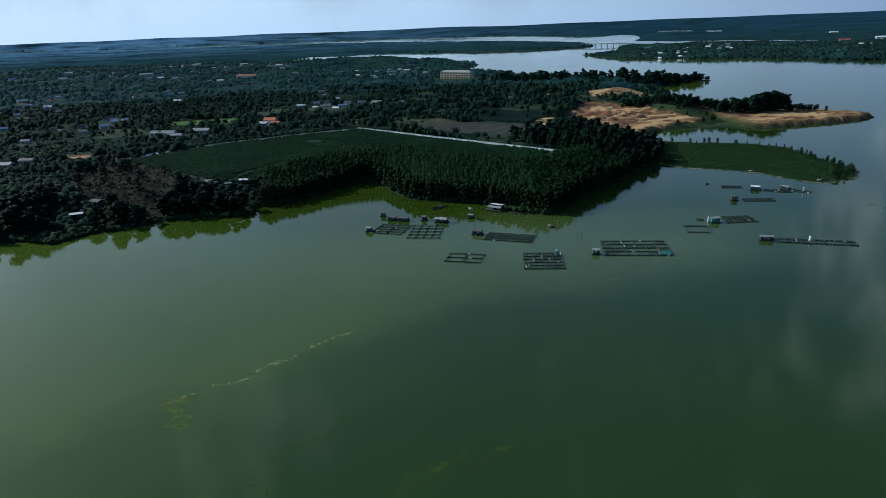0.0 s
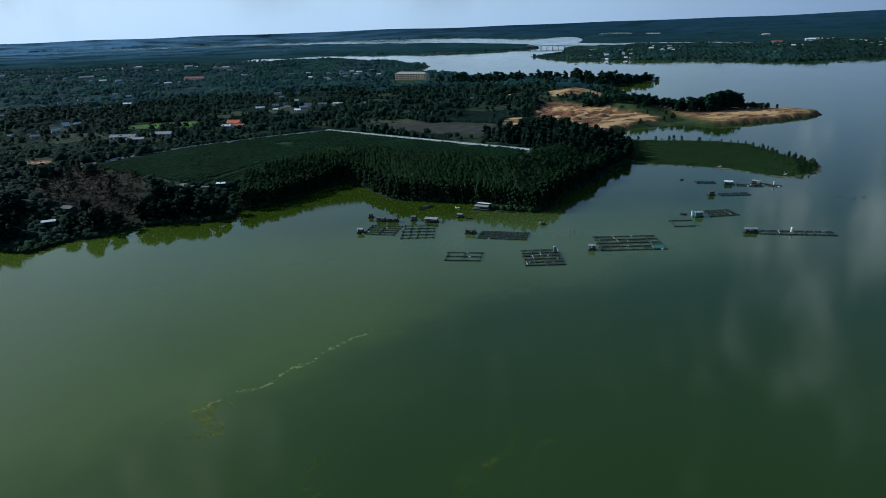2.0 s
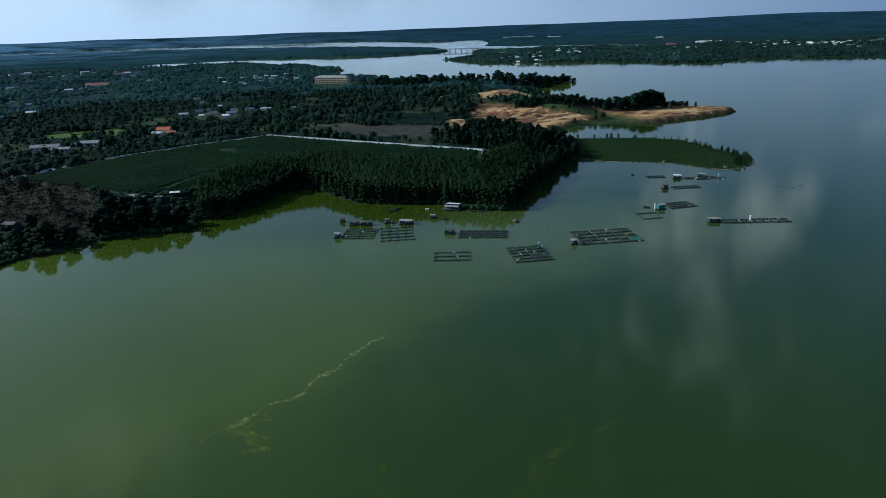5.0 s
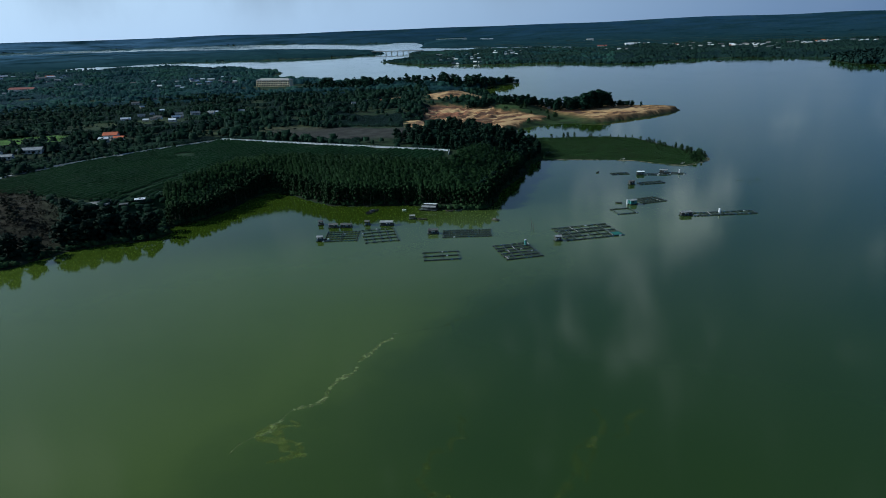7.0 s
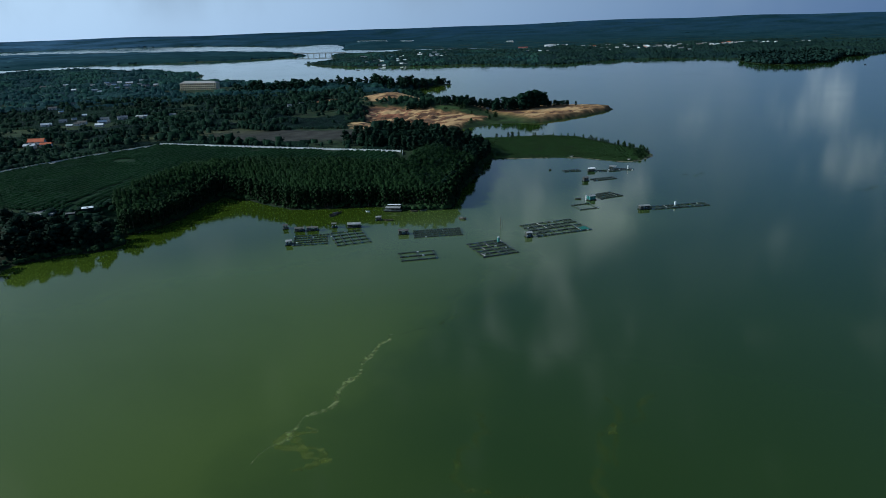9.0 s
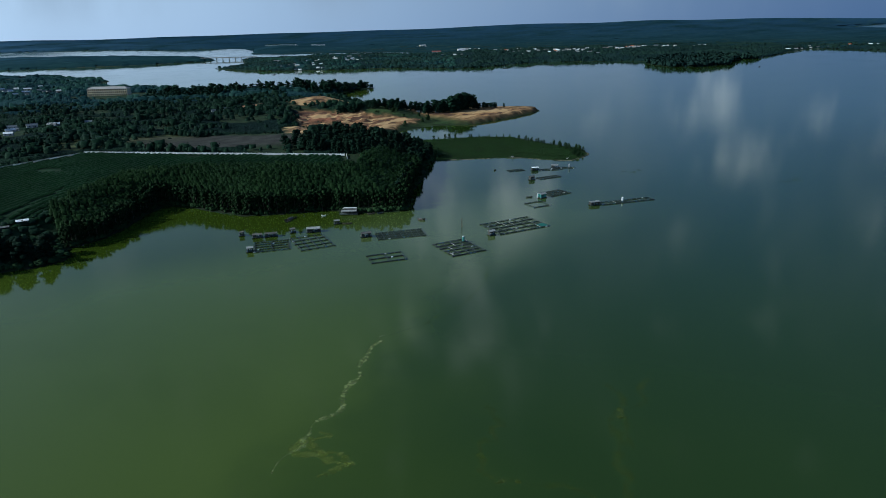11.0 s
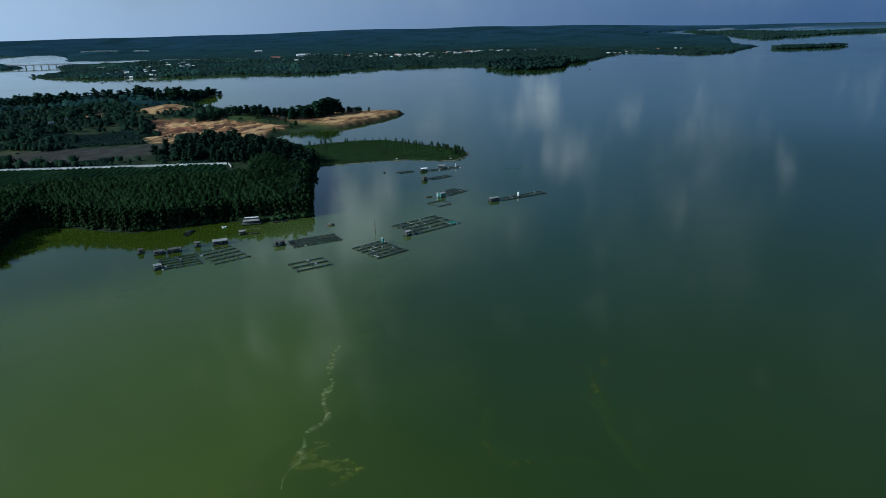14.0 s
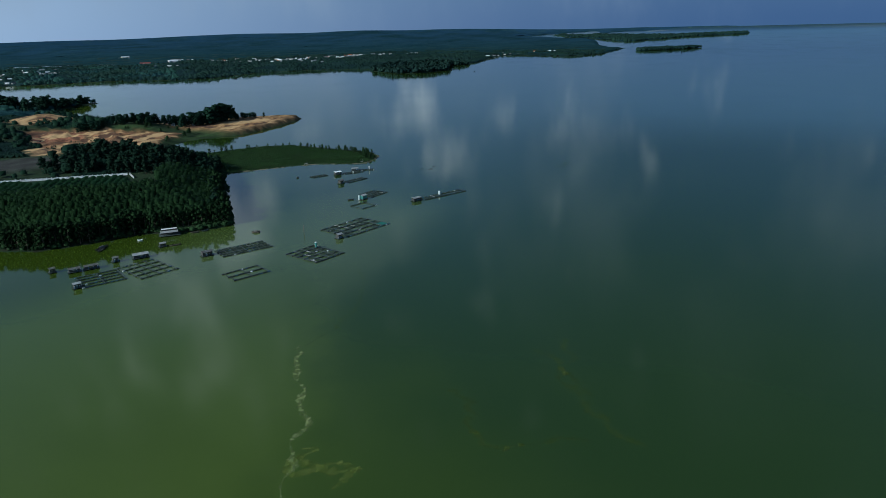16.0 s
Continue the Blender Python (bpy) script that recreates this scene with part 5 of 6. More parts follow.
def floating_hut(x, y, head, lx, ly, h, roof, wall, label, rise=0.5, overhang=0.35, z=0.0, name="floating_hut", category="hut", floats=True, door_side=1):
    """A hut of boards under a sheet roof, on a deck over drums."""
    root = thing(name, label, category, pose(x, y, z, 0, 0, head), "huts on the water" if floats else "")
    d0 = 0.45 if floats else 0.1
    bm = bmesh.new()
    add_box(bm, 0, 0, d0 - 0.06, lx + 1.2, ly + 1.0, 0.14, 0, 0.02)
    part("deck", bm, M_BAMBOO, root, "weathered board deck")
    if floats:
        first = None
        for s in np.linspace(-lx / 2, lx / 2, max(2, int(lx / 1.3))):
            for v in (-ly / 2, ly / 2):
                mt = Matrix.Translation((s, v, -0.06))
                if first is None:
                    first = part("float_drum", drum_mesh(M_DRUM), M_DRUM, root)
                    first.matrix_basis = mt
                else:
                    again(first, root, mt)
    zb = d0 + 0.08
    t = 0.08
    # walls with a doorway in the front and a window opening in the back
    for sy, op in ((-1, 0.45), (1, 0.35)):
        bm = bmesh.new()
        w, y0, y1 = lx / 2, sy * ly / 2, sy * (ly / 2 - t)
        o, lo, hi = lx * op / 2, (0.0 if sy * door_side > 0 else 0.4 * h), 0.82 * h
        cells = ((-w, -o, 0, h), (o, w, 0, h), (-o, o, hi, h)) + (((-o, o, 0, lo),) if lo else ())
        for xa, xb, za, zc in cells:
            add_box(bm, (xa + xb) / 2, (y0 + y1) / 2, zb + za, xb - xa, t, zc - za)
        bmesh.ops.remove_doubles(bm, verts=bm.verts, dist=0.001)
        part("wall", bm, wall, root)
    for sx in (-1, 1):
        bm = bmesh.new()
        add_box(bm, sx * (lx - t) / 2, 0, zb, t, ly - 2 * t, h)
        part("wall", bm, wall, root)
    # two-pitched ribbed roof with thickness
    bm = bmesh.new()
    oy, ox = ly / 2 + overhang, lx / 2 + overhang
    prof = [(-oy, zb + h - 0.02), (0, zb + h + rise), (oy, zb + h - 0.02)]
    kk = max(4, int(2 * ox / 0.5))
    ribbed(bm, prof, -ox, ox, kk)
    part("roof", bm, roof, root)
    bm = bmesh.new()
    for sx in (-1, 1):
        v = [bm.verts.new(c) for c in ((sx * (lx / 2 - 0.02), -ly / 2, zb + h - 0.06), (sx * (lx / 2 - 0.02), ly / 2, zb + h - 0.06), (sx * (lx / 2 - 0.02), 0, zb + h + rise - 0.12),
                                       (sx * (lx / 2 - 0.1), -ly / 2, zb + h - 0.06), (sx * (lx / 2 - 0.1), ly / 2, zb + h - 0.06), (sx * (lx / 2 - 0.1), 0, zb + h + rise - 0.12))]
        for f in ((0, 1, 2), (5, 4, 3), (0, 3, 4, 1), (1, 4, 5, 2), (2, 5, 3, 0)):
            bm.faces.new([v[q] for q in f])
    part("gable", bm, wall, root)
    return root


def feed_tank(x, y, z, r, h, mat, label, head=0.0):
    """A tall narrow shed or tank that stands on a raft."""
    root = thing("feed_tank", label, "tank", pose(x, y, z, 0, 0, head), "tanks on the rafts")
    bm = bmesh.new()
    add_tube(bm, (0, 0, 0.1), (0, 0, h), r, r * 0.97, 12)
    for k in range(3):
        zz = 0.1 + h * (k + 0.6) / 3.4
        add_tube(bm, (0, 0, zz), (0, 0, zz + 0.09), r * 1.04, r * 1.04, 12)
    part("body", bm, mat, root)
    bm = bmesh.new()
    add_tube(bm, (0, 0, h), (0, 0, h + 0.3), r * 1.08, r * 0.35, 12)
    part("lid", bm, M_WHITE, root, "white conical lid")
    bm = bmesh.new()
    add_box(bm, 0, 0, -0.02, 2.4 * r, 2.4 * r, 0.12, 0, 0.02)
    part("base", bm, M_BAMBOO, root)
    return root


def boat(x, y, head, length, label, mat=M_BOAT, canopy=False, z=0.0):
    """A narrow open boat with a raised bow."""
    root = thing("boat", label, "boat", pose(x, y, z, 0, 0, head), "boats")
    bm = bmesh.new()
    n = 9
    rows = []
    for k in range(n):
        s = k / (n - 1) * 2 - 1
        w = 0.62 * (1 - abs(s) ** 2.6) + 0.04
        up = 0.35 * abs(s) ** 3
        rows.append([bm.verts.new((s * length / 2, c * w * q, zz + up)) for c, q, zz in ((-1, 1, 0.5), (-1, 0.75, -0.08), (1, 0.75, -0.08), (1, 1, 0.5), (1, 0.88, 0.5), (1, 0.62, 0.04), (-1, 0.62, 0.04), (-1, 0.88, 0.5))])
    for p, q in zip(rows, rows[1:]):
        for k in range(8):
            bm.faces.new((p[k], p[(k + 1) % 8], q[(k + 1) % 8], q[k]))
    bm.faces.new(rows[0][::-1])
    bm.faces.new(rows[-1])
    bm.normal_update()
    part("hull", bm, mat, root)
    for s in (-0.22, 0.1, 0.32):
        bm = bmesh.new()
        add_box(bm, s * length, 0, 0.34, 0.25, 0.95, 0.05, 0, 0.01)
        part("thwart", bm, M_BAMBOO, root)
    if canopy:
        bm = bmesh.new()
        for k in range(8):
            a0, a1 = math.pi * k / 8, math.pi * (k + 1) / 8
            vs = []
            for rr in (0.75, 0.68):
                for xx in (-length * 0.2, length * 0.15):
                    for a in (a0, a1):
                        vs.append(bm.verts.new((xx, rr * math.cos(a), 0.5 + rr * math.sin(a))))
            for f in ((0, 1, 3, 2), (4, 6, 7, 5), (0, 4, 5, 1), (2, 3, 7, 6)):
                bm.faces.new([vs[q] for q in f])
        part("canopy", bm, M_TINOLD, root, "rounded grey canopy")
    return root


# rafts
R_OLD = "weathered timber raft of net cages on black drums"
fish_raft(15.9, 341.8, -25.4, 16.3, 15.5, 2, 4, R_OLD, 0.0, seed=1)
fish_raft(33.0, 333.0, -14.5, 16.0, 22.1, 4, 4, "light thin timber raft of open cages on drums", 0.0, seed=2, gap=4.0)
fish_raft(45.5, 287.6, -21.6, 15.6, 11.0, 2, 2, "small raft of four open cages on black drums", 0.0, seed=3)
fish_raft(72.0, 312.5, -26.6, 23.5, 11.4, 8, 3, "long raft of many small covered net cages", 0.8, seed=4)
fish_raft(78.5, 275.5, -12.3, 16.4, 20.5, 4, 5, "square raft of covered net cages with pale planks", 0.6, seed=5, planks=16)
fish_raft(123.8, 282.6, -13.6, 28.8, 20.6, 6, 4, "large raft of net cages with a green net cover", 0.5, greens=(20,), seed=6, planks=16)
fish_raft(204.9, 271.6, -23.3, 33.0, 5.6, 8, 1, "long narrow raft of net cages in one row", 0.4, seed=7, planks=2)
fish_raft(192.4, 314.1, -7.0, 14.4, 10.6, 4, 3, "raft of small net cages beside a teal hut", 0.5, seed=8, planks=2)
fish_raft(164.4, 303.1, -15.0, 10.6, 10.4, 1, 1, "single empty square cage frame on drums", 0.0, seed=9)
fish_raft(223.6, 347.0, -14.2, 16.0, 5.0, 3, 1, "narrow raft of three net cages", 0.3, seed=10)
fish_raft(225.5, 379.4, -23.0, 10.9, 4.6, 4, 1, "small narrow raft of four cages", 0.3, seed=11)
fish_raft(242.0, 365.0, -32.7, 12.0, 4.0, 3, 1, "narrow raft of cages behind a white roofed hut", 0.3, seed=12)
fish_raft(256.0, 360.0, -51.3, 12.6, 3.6, 3, 1, "narrow raft of cages near the islet", 0.3, seed=13)
fish_raft(248.5, 360.5, -20.0, 5.5, 3.4, 1, 1, "small empty cage frame on drums", 0.0, seed=14)

# huts and tanks on the water
floating_hut(4.3, 341.0, -25, 2.6, 2.2, 1.7, M_TIN, M_PLANKWALL, "small board hut with a zinc roof at a raft's end")
floating_hut(13.0, 369.0, -20, 2.0, 1.8, 1.6, M_TINOLD, M_PLANKWALL, "small dark hut floating on drums")
floating_hut(17.4, 360.2, -28, 4.4, 2.2, 1.3, M_TINOLD, M_PLANKWALL, "low grey floating hut with cluttered roof")
floating_hut(23.3, 357.0, -28, 5.4, 2.2, 1.3, M_TINOLD, M_PLANKWALL, "low long grey floating hut beside another")
floating_hut(43.2, 348.8, -32, 6.2, 2.8, 1.5, M_TIN, M_PLANKWALL, "floating house with a long pale zinc roof", 0.7, 0.5)
floating_hut(34.5, 355.0, -28, 2.2, 2.0, 1.7, M_TINOLD, M_PLANKWALL, "small dark floating shed beside the house")
floating_hut(57.6, 321.8, -26, 4.6, 2.6, 1.6, M_TINOLD, M_PLANKWALL, "board hut with weathered roof on the long raft's end")
floating_hut(103.8, 279.2, -14, 2.7, 2.2, 1.7, M_TIN, M_PLANKWALL, "board hut with a zinc roof at the large raft's corner")
floating_hut(186.0, 279.5, -23, 5.4, 2.6, 1.5, M_TIN, M_PLANKWALL, "board hut with flat zinc roof on the long raft", 0.25)
floating_hut(178.3, 312.3, -7, 4.0, 2.6, 2.0, M_TIN, M_TEAL, "teal sheet hut with a zinc roof")
floating_hut(210.8, 350.6, -14, 3.0, 2.4, 1.8, M_TINOLD, M_PLANKWALL, "dark board hut with a pale roof")
floating_hut(235.2, 370.0, -33, 4.4, 2.6, 1.6, M_WHITE, M_PLANKWALL, "board hut under a wide white roof", 0.4)
floating_hut(252.0, 366.2, -51, 4.4, 2.4, 1.3, M_TIN, M_PLANKWALL, "cluttered hut near the islet")
floating_hut(59.8, 352.8, -28, 2.6, 2.0, 1.4, M_TIN, M_PLANKWALL, "small hut with zinc roof in the green bay")
feed_tank(86.0, 280.2, 0.56, 0.6, 2.4, M_TEAL, "tall teal feed tank with white lid on a raft")
feed_tank(203.0, 272.6, 0.56, 0.55, 2.0, M_WHITE, "white feed tank on the narrow raft")
feed_tank(257.4, 357.2, 0.56, 0.4, 2.2, M_WHITE, "white narrow tank on a raft")
feed_tank(175.4, 313.4, 0.02, 0.4, 2.8, M_WHITE, "white tank beside the teal hut")


def bank_house():
    """The white-roofed house on stilts at the bank: a main roof, a lower front roof and a terrace."""
    x, y, head = 76.5, 366.0, -42
    root = thing("bank_house", "house with two pale sheet roofs on the bank under the trees", "house", pose(x, y, -0.3, 0, 0, head))
    bm = bmesh.new()
    for sx in np.linspace(-4.5, 4.5, 5):
        for sy in (-3, 0, 3):
            add_box(bm, sx, sy, -1.2, 0.18, 0.18, 2.0)
    part("stilt", bm, M_BAMBOO, root)
    bm = bmesh.new()
    add_box(bm, 0, -0.4, 0.75, 10.4, 7.6, 0.14, 0, 0.02)
    part("deck", bm, M_BAMBOO, root)
    bm = bmesh.new()
    for sx in (-1, 1):
        add_box(bm, sx * 4.0, 1.2, 0.89, 0.1, 4.0, 2.3)
    add_box(bm, 0, 3.15, 0.89, 8.1, 0.1, 2.3)
    add_box(bm, -2.6, -0.85, 0.89, 2.8, 0.1, 2.3)
    add_box(bm, 2.8, -0.85, 0.89, 2.4, 0.1, 2.3)
    add_box(bm, 0.2, -0.85, 2.75, 2.8, 0.1, 0.44)
    part("wall", bm, M_PLANKWALL, root)
    for nm, y0, y1, z0, z1, w in (("roof", -0.6, 3.8, 3.5, 3.0, 7.6), ("front_roof", -3.2, -0.5, 2.3, 2.8, 8.6)):
        bm = bmesh.new()
        ribbed(bm, [(y0, z0), ((y0 + y1) / 2, (z0 + z1) / 2 - 0.03), (y1, z1)], -w / 2, w / 2, int(w / 0.9), 0.09)
        part(nm, bm, M_WHITE if nm == "roof" else M_TIN, root)
    for sx in np.linspace(-5, 5, 5):
        bm = bmesh.new()
        add_box(bm, sx, -4.1, 0.75, 0.12, 0.12, 1.65)
        part("post", bm, M_BAMBOO, root)


bank_house()
boat(46.5, 379.5, 12, 9.0, "dark wooden boat with a rounded canopy in the bay", canopy=True)
boat(43.8, 376.6, 20, 6.0, "dark wooden boat moored in the bay")
boat(63.0, 372.0, -40, 2.6, "small pale boat drifting in the bay", M_WHITE)
boat(63.6, 348.6, -40, 5.5, "dark boat beside the small hut")
boat(96.3, 326.0, -60, 4.2, "dark boat off the cape", canopy=True)
boat(97.2, 324.8, 30, 3.2, "small dark boat tied to another")
boat(84.0, 355.8, -35, 4.6, "dark boat pulled up at the bank", z=0.1)
boat(88.5, 353.2, -20, 4.0, "pale boat among clutter at the bank", M_BAMBOO, z=0.1)
boat(216, 391, 10, 2.6, "small boat near the islet")
boat(173.5, 318.3, -40, 3.8, "small boat with a white bow beside the teal hut", M_PLANKWALL)

# drums and sacks that lie about on the huts' decks and at the bank
g_b = np.random.default_rng(21)
barrel_root = None
for hx, hy, hd, lx, ly, hz in ((4.3, 341.0, -25, 2.6, 2.2, 0.53), (17.4, 360.2, -28, 4.4, 2.2, 0.53), (23.3, 357.0, -28, 5.4, 2.2, 0.53), (43.2, 348.8, -32, 6.2, 2.8, 0.53), (34.5, 355.0, -28, 2.2, 2.0, 0.53), (57.6, 321.8, -26, 4.6, 2.6, 0.53), (103.8, 279.2, -14, 2.7, 2.2, 0.53), (186.0, 279.5, -23, 5.4, 2.6, 0.53), (210.8, 350.6, -14, 3.0, 2.4, 0.53), (235.2, 370.0, -33, 4.4, 2.6, 0.53), (252.0, 366.2, -51, 4.4, 2.4, 0.53)):
    for k in range(3):
        c, s_ = math.cos(radians(hd)), math.sin(radians(hd))
        u, v = g_b.uniform(-lx / 2, lx / 2), -(ly / 2 + 0.24)
        mt = Matrix.Translation((hx + u * c - v * s_, hy + u * s_ + v * c, hz - 0.02)) @ Matrix.Rotation(g_b.uniform(0, 6), 4, 'Z') @ Matrix.Diagonal((0.7, 0.7, g_b.uniform(0.8, 1.3), 1))
        if barrel_root is None:
            barrel_root = thing("feed_barrel", "small blue plastic barrel standing on a hut's deck", "barrel", None, "barrels on the decks")
            bm = bmesh.new()
            add_tube(bm, (0, 0, 0), (0, 0, 0.8), 0.28, 0.28, 10)
            add_tube(bm, (0, 0, 0.3), (0, 0, 0.36), 0.3, 0.3, 10)
            part("body", bm, M_BLUEDRUM, barrel_root)
            bm = bmesh.new()
            add_tube(bm, (0, 0, 0.8), (0, 0, 0.87), 0.3, 0.26, 10)
            part("lid", bm, M_WHITE, barrel_root, "white lid")
            barrel_root.matrix_basis = mt
        else:
            copy_thing(barrel_root, Matrix.Identity(4)).matrix_basis = mt

# mooring poles
for x, y, h in ((101.5, 299.0, 5.5), (104.5, 301.5, 3.0)):
    root = thing("mooring_pole", "thin dark wooden pole standing in the lake", "pole", pose(x, y, 0))
    bm = bmesh.new()
    add_tube(bm, (0, 0, -2), (0.15, 0, h), 0.12, 0.08, 6)
    part("shaft", bm, M_BOAT, root)

# ================= algae on the water =================


def algae_streak(pts, wide, label, seed, mat=None):
    """A thin ragged raft of scum, thicker in the middle, that lies on the water."""
    g = np.random.default_rng(seed)
    p = np.array(pts, float)
    t = np.linspace(0, len(p) - 1.001, len(p) * 26)
    i = t.astype(int)
    c = p[i] + (p[i + 1] - p[i]) * (t - i)[:, None]
    k = np.ones(9) / 9
    c = np.stack([np.convolve(np.pad(c[:, a], 4, mode="edge"), k, "valid") for a in (0, 1)], 1)
    c += np.stack([waves(t * 9, t * 0, 14, seed), waves(t * 9, t * 0 + 50, 14, seed + 1)], 1) * wide * 1.2
    d = np.gradient(c, axis=0)
    d /= np.linalg.norm(d, axis=1, keepdims=True)
    nrm = np.stack([-d[:, 1], d[:, 0]], 1)
    w = wide * np.clip(0.55 + 0.5 * waves(t * 9, t * 0, 8, seed + 2) + g.normal(0, 0.22, len(t)), 0.08, 1.6) * np.sin(np.pi * np.clip((t - t[0]) / (t[-1] - t[0]), 0.02, 0.98)) ** 0.35
    bm = bmesh.new()
    rows = []
    for a, n, ww in zip(c, nrm, w):
        rows.append([bm.verts.new((a[0] + n[0] * ww * s, a[1] + n[1] * ww * s, z)) for s, z in ((-1, -0.02), (-0.4 + g.normal(0, 0.1), 0.02), (0.35 + g.normal(0, 0.1), 0.03), (1, -0.02))])
    for a, b in zip(rows, rows[1:]):
        for q in range(3):
            bm.faces.new((a[q], b[q], b[q + 1], a[q + 1]))
    bm.normal_update()
    ob = part("algae_streak", bm, mat or M_ALGAE, None, smooth=True)
    tagged(ob, label, "algae", "algae streaks")
    return ob


algae_streak([(-66, 178), (-57, 183), (-49, 188), (-41, 192), (-33, 199), (-25, 205), (-18, 211), (-9, 218), (-3, 220.5)], 1.7, "long thin pale green algae streak on the lake", 3)
algae_streak([(-3, 220.5), (8, 219), (20, 220.5), (36, 224), (55, 233), (76, 252)], 0.8, "faint end of the long algae streak", 16, M_ALGAE_FAINT)
algae_streak([(-49, 188), (-53, 184), (-56, 180), (-55, 174), (-58, 171)], 3.0, "broad yellow-green algae patch at a streak's end", 11, M_ALGAE_PATCH)
algae_streak([(-52, 182), (-53, 176), (-54, 171), (-53, 168)], 3.0, "short yellow-green algae patch beside the streak's end", 12, M_ALGAE_PATCH)
algae_streak([(26, 152), (20, 140), (12, 137), (7, 133), (0, 127), (-4, 123), (-12, 115), (-15, 107)], 2.4, "faint curved green algae streak", 13, M_ALGAE_FAINT)
algae_streak([(-8, 168), (-10, 162), (-13, 156), (-20, 152), (-26, 149), (-30, 144), (-28, 138), (-25, 135), (-20, 128), (-17, 122)], 1.8, "thin winding green algae streak", 14, M_ALGAE_FAINT)
algae_streak([(1, 126), (10, 134), (17, 137), (29, 141), (38, 143)], 1.6, "short thin green algae streak", 15, M_ALGAE_FAINT)
algae_streak([(270, 322), (275, 317), (281, 315), (286, 318)], 2.6, "pale drifting scum patch off the islet", 17, M_ALGAE_FAINT)
algae_streak([(312, 231), (318, 227), (325, 226), (330, 229)], 2.4, "small pale scum patch on open water", 18, M_ALGAE_FAINT)


def stakes(x, y, n, label, seed):
    """A huddle of leaning stakes with cross pieces at the islet's edge."""
    g = np.random.default_rng(seed)
    root = thing("fishing_stakes", label, "stakes", pose(x, y, gz(x, y)), "stakes at the islet")
    for k in range(n):
        bm = bmesh.new()
        a = Vector((g.normal(0, 1.6), g.normal(0, 0.9), -0.6))
        add_tube(bm, a, a + Vector((g.normal(0, 0.5), g.normal(0, 0.5), g.uniform(1.6, 3.2))), 0.07, 0.05, 5)
        part("stake", bm, M_CONC if k % 3 == 0 else M_BAMBOO, root)
    bm = bmesh.new()
    add_box(bm, 0, 0, 0.5, 3.4, 1.6, 0.12, g.uniform(0, 1), 0.02)
    part("platform", bm, M_CONC, root, "pale plank platform")



stakes(260, 416, 9, "leaning pale stakes and a plank platform at the islet's shore", 5)
stakes(283, 380, 6, "few pale stakes at the islet's shore", 6)

# ================= walls round the plantation =================


def line_wall(pts, step_m, post_mesh, panel_h, mat_post, mat_panel, label, name):
    """Posts with slabs between them along a line over the ground."""
    root = thing(name, label, "wall")
    p = np.array(pts, float)
    seg = np.hypot(*np.diff(p, axis=0).T)
    s = np.concatenate([[0], np.cumsum(seg)])
    n = int(s[-1] / step_m)
    at = np.linspace(0, s[-1], n + 1)
    xs, ys = np.interp(at, s, p[:, 0]), np.interp(at, s, p[:, 1])
    zs = ground_z(xs, ys)
    post = panel = None
    for k in range(n + 1):
        j = min(k, n - 1)
        a = math.atan2(ys[j + 1] - ys[j], xs[j + 1] - xs[j])
        mt = Matrix.Translation((xs[k], ys[k], zs[k] - 0.3)) @ Matrix.Rotation(a, 4, 'Z')
        if post is None:
            bm = bmesh.new()
            add_box(bm, 0, 0, 0, post_mesh, post_mesh, panel_h + 0.5, 0, 0.03)
            add_box(bm, 0, 0, panel_h + 0.5, post_mesh * 1.3, post_mesh * 1.3, 0.1, 0, 0.02)
            post = part("post", bm, mat_post, root)
            post.matrix_basis = mt
        else:
            again(post, root, mt)
        if k < n:
            L = math.hypot(xs[k + 1] - xs[k], ys[k + 1] - ys[k])
            tilt = math.atan2(zs[k + 1] - zs[k], L)
            mt = Matrix.Translation(((xs[k] + xs[k + 1]) / 2, (ys[k] + ys[k + 1]) / 2, (zs[k] + zs[k + 1]) / 2 - 0.25)) @ Matrix.Rotation(a, 4, 'Z') @ Matrix.Rotation(-tilt, 4, 'Y')
            if panel is None:
                bm = bmesh.new()
                for q in range(4):
                    add_box(bm, 0, 0, q * (panel_h + 0.25) / 4, L - post_mesh, 0.12, (panel_h + 0.25) / 4 - 0.02, 0, 0.01)
                panel = part("panel", bm, mat_panel, root, "slab between two posts")
                panel.matrix_basis = mt
            else:
                again(panel, root, mt)
    return root


line_wall([(5, 632), (141, 471)], 3.0, 0.36, 1.4, M_WHITE, M_WHITE, "long pale concrete wall with white posts round the plantation", "concrete_wall")
line_wall([(142, 470), (135, 458)], 3.0, 0.42, 1.2, M_WHITE, M_CONC, "short white posted wall down to the wood", "concrete_wall")
line_wall([(4, 632), (-52, 611), (-105, 584), (-145, 559), (-176, 520)], 4.0, 0.3, 0.9, M_GREYWALL, M_PALEWALL, "long grey wall along the plantation's edge", "garden_wall")


